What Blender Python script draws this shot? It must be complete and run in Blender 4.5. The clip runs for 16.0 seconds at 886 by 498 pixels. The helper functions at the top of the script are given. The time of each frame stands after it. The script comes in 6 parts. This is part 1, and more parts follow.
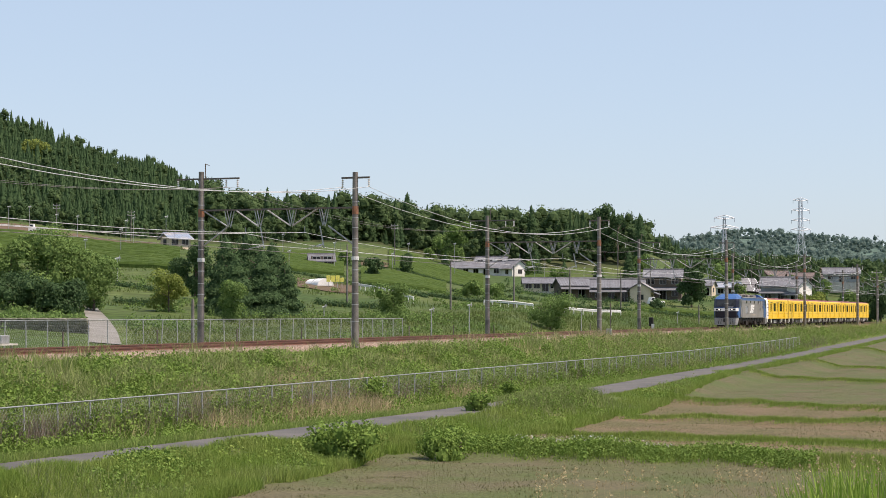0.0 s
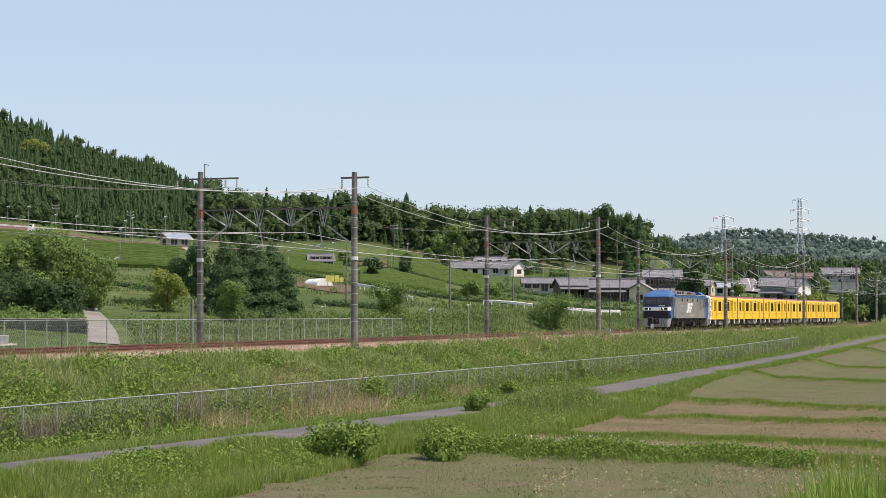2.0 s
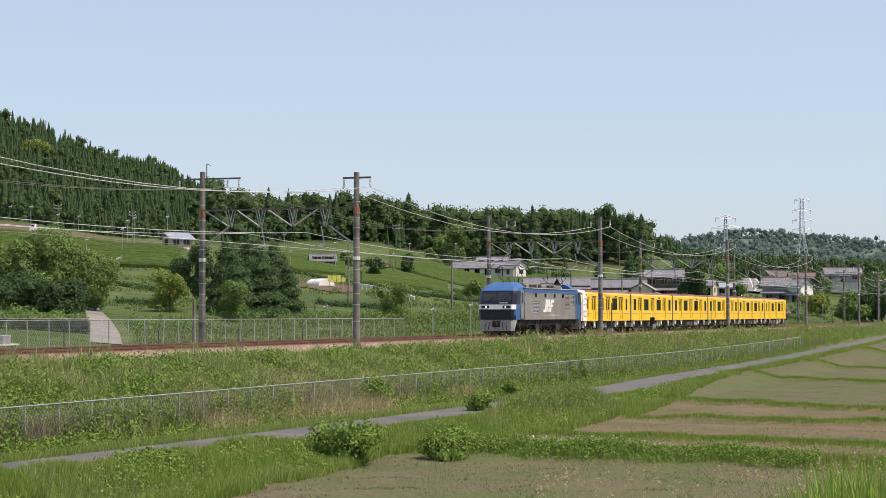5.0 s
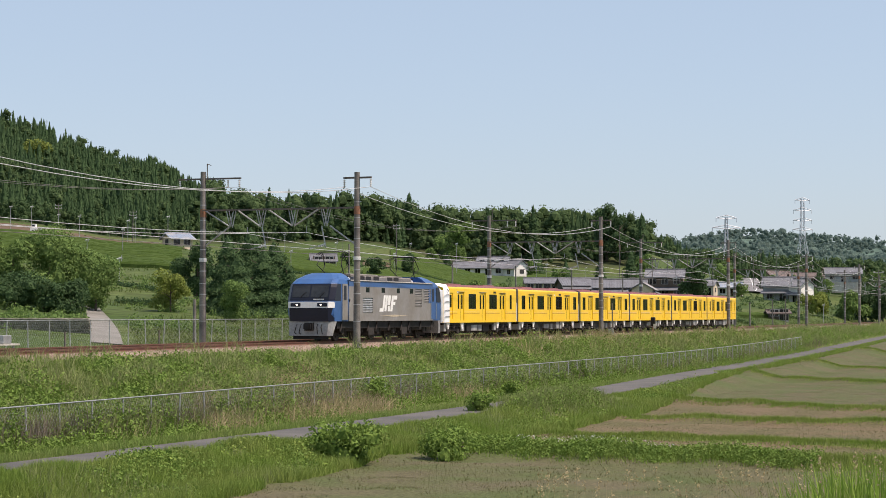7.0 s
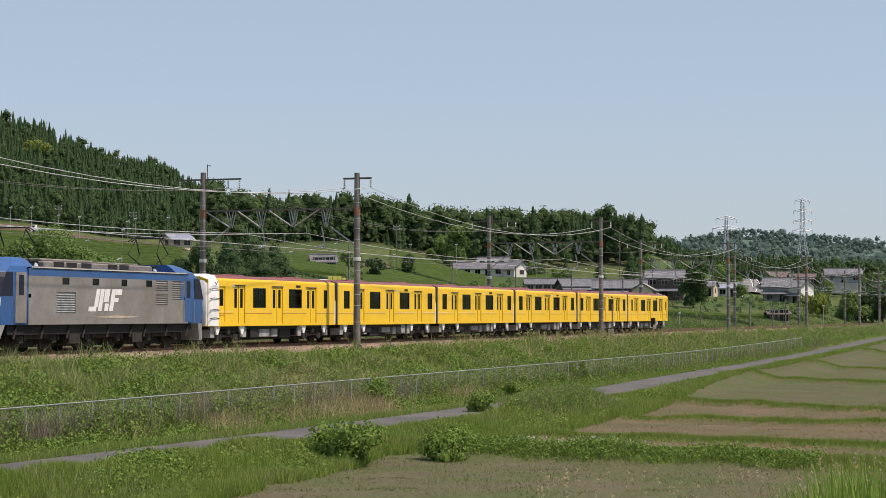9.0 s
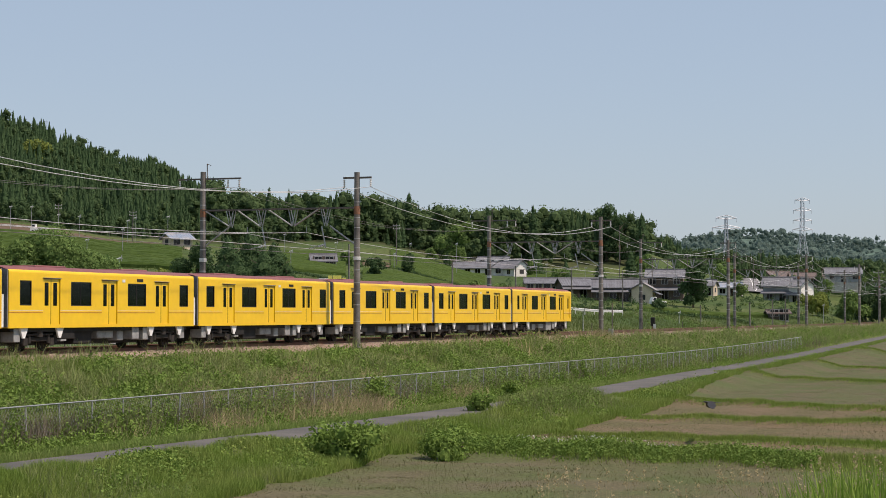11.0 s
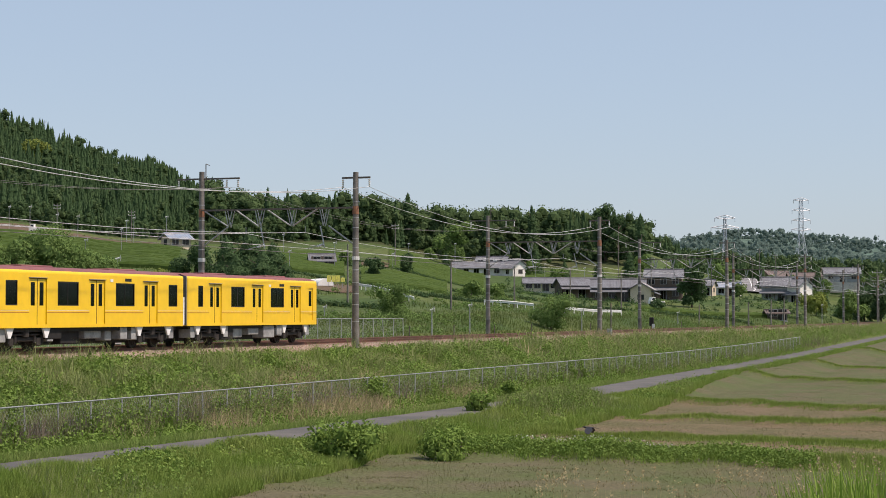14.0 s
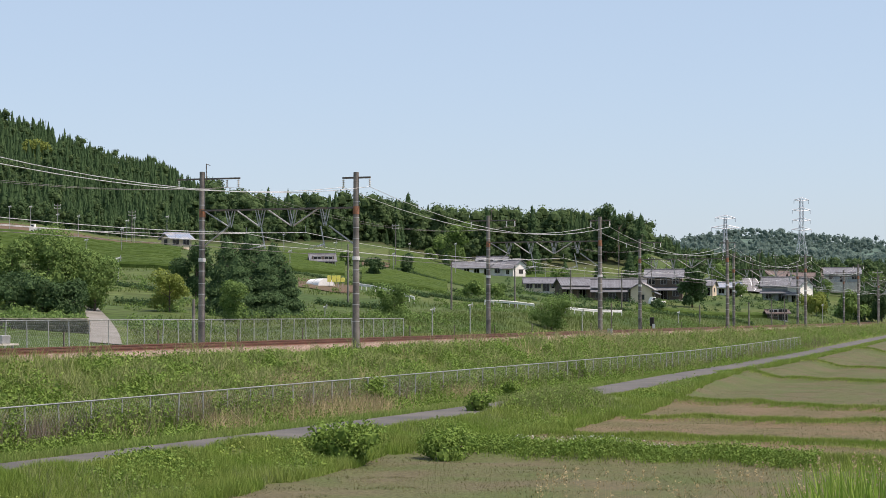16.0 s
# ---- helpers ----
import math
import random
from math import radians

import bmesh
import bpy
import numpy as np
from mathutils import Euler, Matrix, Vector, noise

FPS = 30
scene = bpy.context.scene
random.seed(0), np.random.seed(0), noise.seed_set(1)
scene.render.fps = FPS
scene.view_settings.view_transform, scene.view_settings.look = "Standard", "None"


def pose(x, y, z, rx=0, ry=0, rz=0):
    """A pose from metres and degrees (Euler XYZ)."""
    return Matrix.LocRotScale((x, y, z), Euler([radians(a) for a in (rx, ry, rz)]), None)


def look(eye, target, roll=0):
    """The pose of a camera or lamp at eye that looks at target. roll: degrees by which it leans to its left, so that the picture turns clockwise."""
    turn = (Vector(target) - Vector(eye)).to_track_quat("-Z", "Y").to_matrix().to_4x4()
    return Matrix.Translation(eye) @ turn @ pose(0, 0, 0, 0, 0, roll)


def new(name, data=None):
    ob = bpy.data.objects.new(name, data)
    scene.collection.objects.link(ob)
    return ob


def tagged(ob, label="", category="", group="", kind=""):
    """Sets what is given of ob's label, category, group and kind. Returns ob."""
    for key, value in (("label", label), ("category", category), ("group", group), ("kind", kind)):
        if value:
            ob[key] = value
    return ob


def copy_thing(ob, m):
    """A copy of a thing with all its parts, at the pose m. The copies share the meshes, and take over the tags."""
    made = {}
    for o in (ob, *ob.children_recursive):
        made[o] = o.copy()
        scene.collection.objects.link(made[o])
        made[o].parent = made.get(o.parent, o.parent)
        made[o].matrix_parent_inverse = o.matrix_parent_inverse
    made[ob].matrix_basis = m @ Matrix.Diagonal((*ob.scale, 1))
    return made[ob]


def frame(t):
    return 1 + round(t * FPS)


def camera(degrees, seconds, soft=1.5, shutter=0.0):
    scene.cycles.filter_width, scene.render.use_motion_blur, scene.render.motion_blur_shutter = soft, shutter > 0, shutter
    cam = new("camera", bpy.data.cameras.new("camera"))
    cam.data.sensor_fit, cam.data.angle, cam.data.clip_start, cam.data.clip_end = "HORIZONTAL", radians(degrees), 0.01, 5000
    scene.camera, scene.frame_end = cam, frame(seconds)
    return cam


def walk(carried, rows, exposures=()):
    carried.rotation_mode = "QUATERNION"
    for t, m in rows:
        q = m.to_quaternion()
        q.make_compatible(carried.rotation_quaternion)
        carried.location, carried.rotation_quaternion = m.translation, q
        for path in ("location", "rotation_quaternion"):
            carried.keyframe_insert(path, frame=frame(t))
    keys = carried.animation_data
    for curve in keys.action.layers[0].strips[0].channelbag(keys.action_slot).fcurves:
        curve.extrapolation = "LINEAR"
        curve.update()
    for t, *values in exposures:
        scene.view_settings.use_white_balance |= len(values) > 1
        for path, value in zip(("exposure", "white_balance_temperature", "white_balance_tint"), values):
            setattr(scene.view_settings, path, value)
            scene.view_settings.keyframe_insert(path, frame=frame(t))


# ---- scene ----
CAM = (42.7, 0.0, 1.51)
HEAD, TILT, LENS = 19.912, 1.964, 3366.0
cam = camera(26.22, 16.0, soft=0.65)
# small pan of the tripod head: seconds, degrees to the left, degrees up
SWAY = [(0, -.026, 0), (.5, -.026, 0), (1, -.049, 0), (1.5, -.051, 0), (2, -.049, 0), (2.5, -.034, 0), (3, -.022, 0),
        (3.5, 0, 0), (4, 0, 0), (5, .012, 0), (6.5, .026, 0), (7, .029, 0), (8.3, .029, 0), (9, .029, .022), (10, .028, .01),
        (11.5, .024, 0), (12, .002, 0), (13.5, 0, 0), (14, -.012, 0), (14.5, 0, 0), (15, 0, 0), (16, 0, 0)]
walk(cam, [(t, pose(*CAM, 90 + TILT + u, 0, HEAD + a)) for t, a, u in SWAY],
     exposures=[(t, e, k, 23) for t, e, k in ((0, .44, 6680), (3.5, .41, 6680), (7, .31, 6680), (9, .11, 6680), (12.5, .03, 6680), (14, .17, 6640), (16, .38, 6540))])

# ---- light ----
SUN_EL = 61
world = bpy.data.worlds.new("world")
scene.world = world
world.use_nodes = True
wn = world.node_tree.nodes
sky = wn.new("ShaderNodeTexSky")
sky.sky_type, sky.sun_disc = "NISHITA", False
sky.sun_elevation, sky.sun_rotation = radians(SUN_EL), radians(90)
sky.air_density, sky.dust_density, sky.ozone_density = 1.0, 0.9, 3.0
veil = wn.new("ShaderNodeMix")  # thin even haze over the clear sky
veil.data_type = "RGBA"
veil.inputs[0].default_value = 0.6
veil.inputs[7].default_value = (3.25, 4.4, 4.95, 1)
world.node_tree.links.new(sky.outputs[0], veil.inputs[6])
world.node_tree.links.new(veil.outputs[2], wn["Background"].inputs[0])
wn["Background"].inputs[1].default_value = 0.12
sun = new("sun", bpy.data.lights.new("sun", "SUN"))
sun.data.energy, sun.data.angle, sun.data.color = 4.9, radians(1.1), (1.0, 0.915, 0.77)
sun.matrix_world = look((60 * math.cos(radians(SUN_EL)), 0, 60 * math.sin(radians(SUN_EL))), (0, 0, 0))


# ---- materials ----
def material(name, base, second=None, rough=0.8, metal=0.0, scale=3.0, grain=40.0, bump=0.2, spread=0.5, island=None,
             per_object=0.0, spec=0.4, contrast=0.25):
    """Two-scale procedural surface: large stains of the second colour over the base, fine grain, and relief."""
    m = bpy.data.materials.new(name)
    m.use_nodes = True
    n, l = m.node_tree.nodes, m.node_tree.links
    b = n["Principled BSDF"]
    b.inputs["Roughness"].default_value, b.inputs["Metallic"].default_value = rough, metal
    b.inputs["Specular IOR Level"].default_value = spec
    co = n.new("ShaderNodeTexCoord")
    big, fine = n.new("ShaderNodeTexNoise"), n.new("ShaderNodeTexNoise")
    big.inputs["Scale"].default_value, big.inputs["Detail"].default_value = scale, 5
    fine.inputs["Scale"].default_value, fine.inputs["Detail"].default_value = grain, 3
    for t in (big, fine):
        l.new(co.outputs["Object"], t.inputs["Vector"])
    second = second or tuple(c * 0.7 for c in base)
    ramp = n.new("ShaderNodeValToRGB")
    ramp.color_ramp.elements[0].position, ramp.color_ramp.elements[1].position = 0.5 - spread / 4, 0.5 + spread / 4
    ramp.color_ramp.elements[0].color, ramp.color_ramp.elements[1].color = (*base, 1), (*second, 1)
    l.new(big.outputs[0], ramp.inputs[0])
    colour = ramp.outputs[0]
    if island:
        geo, pick, mix = n.new("ShaderNodeNewGeometry"), n.new("ShaderNodeValToRGB"), n.new("ShaderNodeMix")
        cr = pick.color_ramp
        for i, c in enumerate(island):
            e = cr.elements[i] if i < 2 else cr.elements.new(1.0)
            e.position, e.color = i / max(1, len(island) - 1), (*c, 1)
        mix.data_type = "RGBA"
        mix.inputs[0].default_value = 0.45
        l.new(geo.outputs["Random Per Island"], pick.inputs[0])
        l.new(colour, mix.inputs[6]), l.new(pick.outputs[0], mix.inputs[7])
        colour = mix.outputs[2]
    hsv = n.new("ShaderNodeHueSaturation")
    rng = n.new("ShaderNodeMapRange")
    rng.inputs[1].default_value, rng.inputs[2].default_value = 0.25, 0.75
    rng.inputs[3].default_value, rng.inputs[4].default_value = 1 - contrast, 1 + contrast
    l.new(fine.outputs[0], rng.inputs[0])
    value = rng.outputs[0]
    if per_object:
        info, r2, mul = n.new("ShaderNodeObjectInfo"), n.new("ShaderNodeMapRange"), n.new("ShaderNodeMath")
        r2.inputs[3].default_value, r2.inputs[4].default_value = 1 - per_object, 1 + per_object
        mul.operation = "MULTIPLY"
        l.new(info.outputs["Random"], r2.inputs[0])
        l.new(value, mul.inputs[0]), l.new(r2.outputs[0], mul.inputs[1])
        value = mul.outputs[0]
    l.new(value, hsv.inputs["Value"]), l.new(colour, hsv.inputs["Color"])
    l.new(hsv.outputs[0], b.inputs["Base Color"])
    if bump:
        bp = n.new("ShaderNodeBump")
        bp.inputs["Strength"].default_value, bp.inputs["Distance"].default_value = bump, 0.02
        l.new(fine.outputs[0], bp.inputs["Height"]), l.new(bp.outputs[0], b.inputs["Normal"])
    return m


def foliage(name, base, second, island, scale=0.4, rough=0.75, thin=0.3):
    """Leaf or blade material: shade differs from leaf to leaf, with a little light passing through."""
    m = material(name, base, second, rough=rough, scale=scale, grain=6, bump=0, island=island, spec=0.08, contrast=0.12)
    n, l = m.node_tree.nodes, m.node_tree.links
    b = n["Principled BSDF"]
    tr, add = n.new("ShaderNodeBsdfTranslucent"), n.new("ShaderNodeMixShader")
    add.inputs[0].default_value = thin
    l.new(b.inputs["Base Color"].links[0].from_socket, tr.inputs[0])
    l.new(b.outputs[0], add.inputs[1]), l.new(tr.outputs[0], add.inputs[2])
    l.new(add.outputs[0], n["Material Output"].inputs[0])
    return m


def glass(name, tint, rough=0.05):
    m = bpy.data.materials.new(name)
    m.use_nodes = True
    n, l = m.node_tree.nodes, m.node_tree.links
    tr, gl, mix, fr = (n.new("ShaderNode" + k) for k in ("BsdfTransparent", "BsdfGlossy", "MixShader", "Fresnel"))
    tr.inputs[0].default_value = (*tint, 1)
    gl.inputs["Roughness"].default_value = rough
    fr.inputs[0].default_value = 1.5
    l.new(fr.outputs[0], mix.inputs[0]), l.new(tr.outputs[0], mix.inputs[1]), l.new(gl.outputs[0], mix.inputs[2])
    l.new(mix.outputs[0], n["Material Output"].inputs[0])
    return m


def glowing(name, colour, strength):
    m = bpy.data.materials.new(name)
    m.use_nodes = True
    b = m.node_tree.nodes["Principled BSDF"]
    b.inputs["Base Color"].default_value = b.inputs["Emission Color"].default_value = (*colour, 1)
    b.inputs["Emission Strength"].default_value = strength
    return m


SOIL = material("field_soil", (0.098, 0.088, 0.052), (0.072, 0.09, 0.034), scale=0.3, grain=9, bump=0.8, contrast=0.4, spec=0.06)
TURF = material("turf", (0.075, 0.105, 0.028), (0.105, 0.12, 0.04), scale=0.3, grain=5, bump=0.6, contrast=0.4, spec=0.06)
MEADOW = material("meadow", (0.045, 0.075, 0.022), (0.078, 0.1, 0.032), scale=0.035, grain=0.7, bump=0.6, contrast=0.5, spec=0.06)
DUFF = material("forest_floor", (0.045, 0.06, 0.026), (0.06, 0.07, 0.03), scale=0.05, grain=1.0, bump=0.5, spec=0.06)
BARE = material("bare_earth", (0.12, 0.082, 0.058), (0.095, 0.074, 0.046), scale=0.08, grain=2.0, bump=0.5, spec=0.06)
# far ground: distance haze is painted in as a paler, bluer green
HAZEFLOOR = material("haze_tinted_wood_floor", (0.07, 0.11, 0.09), (0.085, 0.13, 0.105), scale=0.01, grain=0.08, bump=1.0, contrast=0.5, spec=0.06)
TILLED = material("tilled_soil", (0.13, 0.1, 0.062), (0.095, 0.088, 0.045), scale=0.3, grain=9, bump=0.8, contrast=0.45, spec=0.06)
ASPHALT = material("worn_asphalt", (0.082, 0.081, 0.079), (0.115, 0.11, 0.102), scale=0.5, grain=30, bump=0.3, contrast=0.2, spec=0.15)
BALLAST = material("rusty_ballast", (0.17, 0.12, 0.085), (0.24, 0.19, 0.15), scale=0.8, grain=12, bump=1.0, contrast=0.5,
                   island=((0.11, 0.07, 0.05), (0.22, 0.15, 0.11), (0.34, 0.27, 0.22)))
RAIL = material("rusty_rail", (0.16, 0.07, 0.045), (0.11, 0.055, 0.04), rough=0.6, metal=0.3, scale=2, grain=30)
TIE = material("concrete_tie", (0.3, 0.25, 0.21), scale=2, grain=30)
CONC = material("weathered_pole_concrete", (0.2, 0.185, 0.165), (0.1, 0.092, 0.085), scale=1.2, grain=20, bump=0.2)
PALE = material("pale_concrete", (0.5, 0.48, 0.44), (0.36, 0.34, 0.3), scale=0.6, grain=10)
STEEL = material("galvanised_steel", (0.42, 0.43, 0.43), (0.3, 0.3, 0.29), rough=0.5, metal=0.6, scale=3, grain=30)
DARKSTEEL = material("weathered_steel", (0.12, 0.115, 0.11), (0.17, 0.13, 0.1), rough=0.7, metal=0.3, scale=3, grain=30)
RUST = material("rusty_band", (0.3, 0.13, 0.07), (0.2, 0.1, 0.06), scale=5, grain=40)
WIRE = material("bright_wire", (0.6, 0.61, 0.6), (0.5, 0.5, 0.5), rough=0.4, metal=0.3, scale=1, grain=5, bump=0)
DARKWIRE = material("dark_wire", (0.2, 0.19, 0.18), rough=0.6, metal=0.3, scale=1, grain=5, bump=0)
PORC = material("porcelain", (0.7, 0.7, 0.68), rough=0.3, scale=4, grain=20, bump=0)
BARK = material("bark", (0.12, 0.09, 0.065), (0.08, 0.06, 0.045), scale=2, grain=14, bump=0.7)
GREEN1 = foliage("embankment_weeds", (0.154, 0.2365, 0.0572), (0.209, 0.2695, 0.077),
                 ((0.0935, 0.1595, 0.033), (0.176, 0.2695, 0.0605), (0.253, 0.341, 0.088), (0.374, 0.374, 0.165)), scale=0.35)
GREEN2 = foliage("verge_grass", (0.1566, 0.243, 0.0432), (0.2376, 0.2754, 0.081),
                 ((0.0972, 0.1728, 0.027), (0.1836, 0.2862, 0.0486), (0.2808, 0.3564, 0.0972)), scale=0.4)
LEAFY = foliage("shrub_leaves", (0.126, 0.21, 0.0408), (0.174, 0.258, 0.06),
                ((0.072, 0.132, 0.024), (0.144, 0.228, 0.048), (0.216, 0.312, 0.078)), scale=0.8)
STRAW = foliage("dry_straw", (0.42, 0.34, 0.2), (0.34, 0.29, 0.16), ((0.3, 0.24, 0.13), (0.5, 0.42, 0.27)), scale=0.8)
WOODS = foliage("wood_leaves", (0.054, 0.0936, 0.0384), (0.0816, 0.1248, 0.048),
                ((0.036, 0.066, 0.0288), (0.06, 0.102, 0.0384), (0.102, 0.15, 0.0552)), scale=0.03)
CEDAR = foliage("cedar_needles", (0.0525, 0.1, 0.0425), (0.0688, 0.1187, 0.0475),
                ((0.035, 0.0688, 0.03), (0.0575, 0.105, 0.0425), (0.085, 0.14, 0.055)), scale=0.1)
BROAD = foliage("broad_leaves", (0.117, 0.195, 0.0546), (0.1495, 0.2275, 0.0676),
                ((0.0715, 0.13, 0.0364), (0.1235, 0.2015, 0.0572), (0.1885, 0.273, 0.0858)), scale=0.2)
LIME = foliage("fresh_leaves", (0.17, 0.22, 0.045), (0.2, 0.24, 0.06), ((0.12, 0.16, 0.03), (0.24, 0.29, 0.08)), scale=0.3)
TEA = foliage("tea_leaves", (0.055, 0.098, 0.02), (0.075, 0.12, 0.026), ((0.04, 0.072, 0.014), (0.09, 0.14, 0.032)), scale=0.06)
# far trees: haze painted into the leaf colour, contrast softened by translucency
HAZEWOOD = foliage("haze_tinted_leaves", (0.125, 0.185, 0.165), (0.15, 0.21, 0.18), ((0.11, 0.165, 0.15), (0.165, 0.23, 0.19)), thin=0.5, scale=0.01)


# ---- mesh tools ----
class Shape:
    """Vertices and faces gathered from boxes, tubes and strips."""

    def __init__(self):
        self.v, self.f = [], []

    def add(self, v, f):
        k = len(self.v)
        self.v += [tuple(p) for p in v]
        self.f += [tuple(i + k for i in q) for q in f]
        return self

    def box(self, x0, x1, y0, y1, z0, z1, c=0.0):
        if c <= 0:
            v = [(x, y, z) for z in (z0, z1) for x, y in ((x0, y0), (x1, y0), (x1, y1), (x0, y1))]
            return self.add(v, [(3, 2, 1, 0), (4, 5, 6, 7), (0, 1, 5, 4), (1, 2, 6, 5), (2, 3, 7, 6), (3, 0, 4, 7)])
        rings = []
        for z, d in ((z0, c), (z0 + c, 0), (z1 - c, 0), (z1, c)):
            e = c if d == 0 else c * 1.6
            rings.append([(x0 + e, y0 + d, z), (x1 - e, y0 + d, z), (x1 - d, y0 + e, z), (x1 - d, y1 - e, z), (x1 - e, y1 - d, z),
                          (x0 + e, y1 - d, z), (x0 + d, y1 - e, z), (x0 + d, y0 + e, z)])
        return self.loft(rings)

    def loft(self, rings, caps=True, closed=True):
        n = len(rings[0])
        v = [p for r in rings for p in r]
        f = []
        for i in range(len(rings) - 1):
            for j in range(n if closed else n - 1):
                a, b = i * n + j, i * n + (j + 1) % n
                f.append((a, b, b + n, a + n))
        if caps:
            f += [tuple(reversed(range(n))), tuple(range(len(v) - n, len(v)))]
        return self.add(v, f)

    def tube(self, points, r, n=6, caps=True):
        """A round bar through the points; r: one radius or one a point."""
        pts = [Vector(p) for p in points]
        rr = r if isinstance(r, (list, tuple)) else [r] * len(pts)
        rings = []
        for i, p in enumerate(pts):
            d = (pts[min(i + 1, len(pts) - 1)] - pts[max(i - 1, 0)]).normalized()
            side = d.cross(Vector((0, 0, 1)) if abs(d.z) < 0.9 else Vector((0, 1, 0))).normalized()
            up = side.cross(d)
            rings.append([p + (side * math.cos(2 * math.pi * k / n) + up * math.sin(2 * math.pi * k / n)) * rr[i] for k in range(n)])
        return self.loft(rings, caps)

    def prism(self, outline, axis, a, b):
        """An outline in the plane across axis 'x', 'y' or 'z', drawn out from a to b."""
        def at(p, w):
            return {"x": (w, p[0], p[1]), "y": (p[0], w, p[1]), "z": (p[0], p[1], w)}[axis]
        return self.loft([[at(p, a) for p in outline], [at(p, b) for p in outline]])


def mesh_of(name, shape, material, smooth=False):
    me = bpy.data.meshes.new(name)
    me.from_pydata(shape.v, [], shape.f)
    me.materials.append(material)
    bm = bmesh.new()
    bm.from_mesh(me)
    bmesh.ops.recalc_face_normals(bm, faces=bm.faces)
    bm.to_mesh(me)
    bm.free()
    if smooth:
        me.polygons.foreach_set("use_smooth", [True] * len(me.polygons))
        me.set_sharp_from_angle(angle=radians(40))
    return me


def part(name, shape, material, parent=None, label="", smooth=False, m=None):
    ob = new(name, mesh_of(name, shape, material, smooth))
    if parent:
        ob.parent = parent
    if m is not None:
        ob.matrix_basis = m
    return tagged(ob, label)


def thing(name, label, category, m=None, group="", kind=""):
    ob = tagged(new(name), label, category, group, kind)
    ob.empty_display_size = 0.2
    if m is not None:
        ob.matrix_basis = m
    return ob


def fast_mesh(name, verts, size, materials, index=None, smooth=False):
    """A mesh of separate polygons of `size` corners each, from one array of corners, or with shared corners by index."""
    me = bpy.data.meshes.new(name)
    verts = np.asarray(verts, np.float32).reshape(-1, 3)
    idx = np.arange(len(verts), dtype=np.int32) if index is None else np.asarray(index, np.int32).ravel()
    count = len(idx) // size
    me.vertices.add(len(verts))
    me.vertices.foreach_set("co", verts.ravel())
    me.loops.add(len(idx))
    me.loops.foreach_set("vertex_index", idx)
    me.polygons.add(count)
    me.polygons.foreach_set("loop_start", np.arange(0, len(idx), size, dtype=np.int32))
    me.polygons.foreach_set("loop_total", np.full(count, size, np.int32))
    if smooth:
        me.polygons.foreach_set("use_smooth", np.ones(count, bool))
    for m in materials:
        me.materials.append(m)
    me.update(calc_edges=True)
    return me


RNG = np.random.default_rng(7)


def wave_noise(x, y, size, seed=0):
    """Smooth noise of about -1 to 1 with features of that size."""
    r = np.random.default_rng(100 + seed)
    out = 0
    for k in range(7):
        a, ph, s = r.uniform(0, 6.28), r.uniform(0, 6.28), r.uniform(0.6, 1.9)
        out = out + np.sin((x * math.cos(a) + y * math.sin(a)) * s * 6.28 / size / 1.2 + ph)
    return out / 3.2


# ---- terrain ----
FWD = (-math.sin(radians(HEAD)), math.cos(radians(HEAD)))


def polar(x, y):
    """Bearing (as a tangent) and distance of places in the plan, seen from the field edge."""
    dx, dy = x - CAM[0], y - CAM[1]
    f = FWD[0] * dx + FWD[1] * dy
    return (FWD[1] * dx - FWD[0] * dy) / np.maximum(f, 1.0), f


def place(bearing, f):
    """The plan position at a bearing, a distance ahead."""
    r = bearing * f
    return CAM[0] + FWD[0] * f + FWD[1] * r, CAM[1] + FWD[1] * f - FWD[0] * r


# heights of the valley side along nine bearings, at these distances
RINGS = (0, 105, 150, 200, 300, 400, 500, 750, 900, 1600, 2500, 3200)
BEARINGS = (-.35, -.233, -.159, -.099, -.04, .023, .088, .153, .233)
HEIGHTS = ((-.5, -.3, 3, 8, 20, 32, 46, 88, 100, 90, 80, 80),
           (-.5, -.2, 2.2, 4.5, 10.5, 19, 28, 72, 73, 55, 50, 50),
           (-.5, -.2, 1.2, 3.7, 9.8, 15.8, 23, 55, 55, 45, 45, 45),
           (-.5, -.2, .5, 2.5, 7.6, 13.6, 18.5, 31, 36, 45, 55, 60),
           (-.5, -.2, .7, 2.1, 6, 11.7, 18.5, 34, 38, 50, 60, 60),
           (-.5, -.2, .5, 1.5, 3.8, 7, 11, 31, 33, 45, 60, 60),
           (-.5, -.4, -.2, .4, 2.2, 4.6, 10.5, 27, 28, 40, 60, 80),
           (-.5, -.4, -.3, -.2, 1, 2.9, 6, 13, 18, 34, 80, 108),
           (-.5, -.4, -.4, -.4, -.3, 1, 3.2, 9, 14, 32, 78, 108))


def valley(x, y):
    b, f = polar(x, y)
    table = np.array(HEIGHTS)
    ci = np.clip(np.interp(b, BEARINGS, np.arange(9)), 0, 7.999)
    ri = np.clip(np.interp(f, RINGS, np.arange(12)), 0, 10.999)
    c0, r0 = ci.astype(int), ri.astype(int)
    c, r = ci - c0, ri - r0
    c = c * c * (3 - 2 * c)
    z = (table[c0, r0] * (1 - c) + table[c0 + 1, r0] * c) * (1 - r) + (table[c0, r0 + 1] * (1 - c) + table[c0 + 1, r0 + 1] * c) * r
    return z + np.clip((f - 120) / 500, 0, 1) * wave_noise(x, y, 160, 1) * 2.0 + np.clip((f - 1200) / 1200, 0, 1) * (
        wave_noise(x, y, 700, 2) * 14 + wave_noise(x, y, 260, 3) * 5)


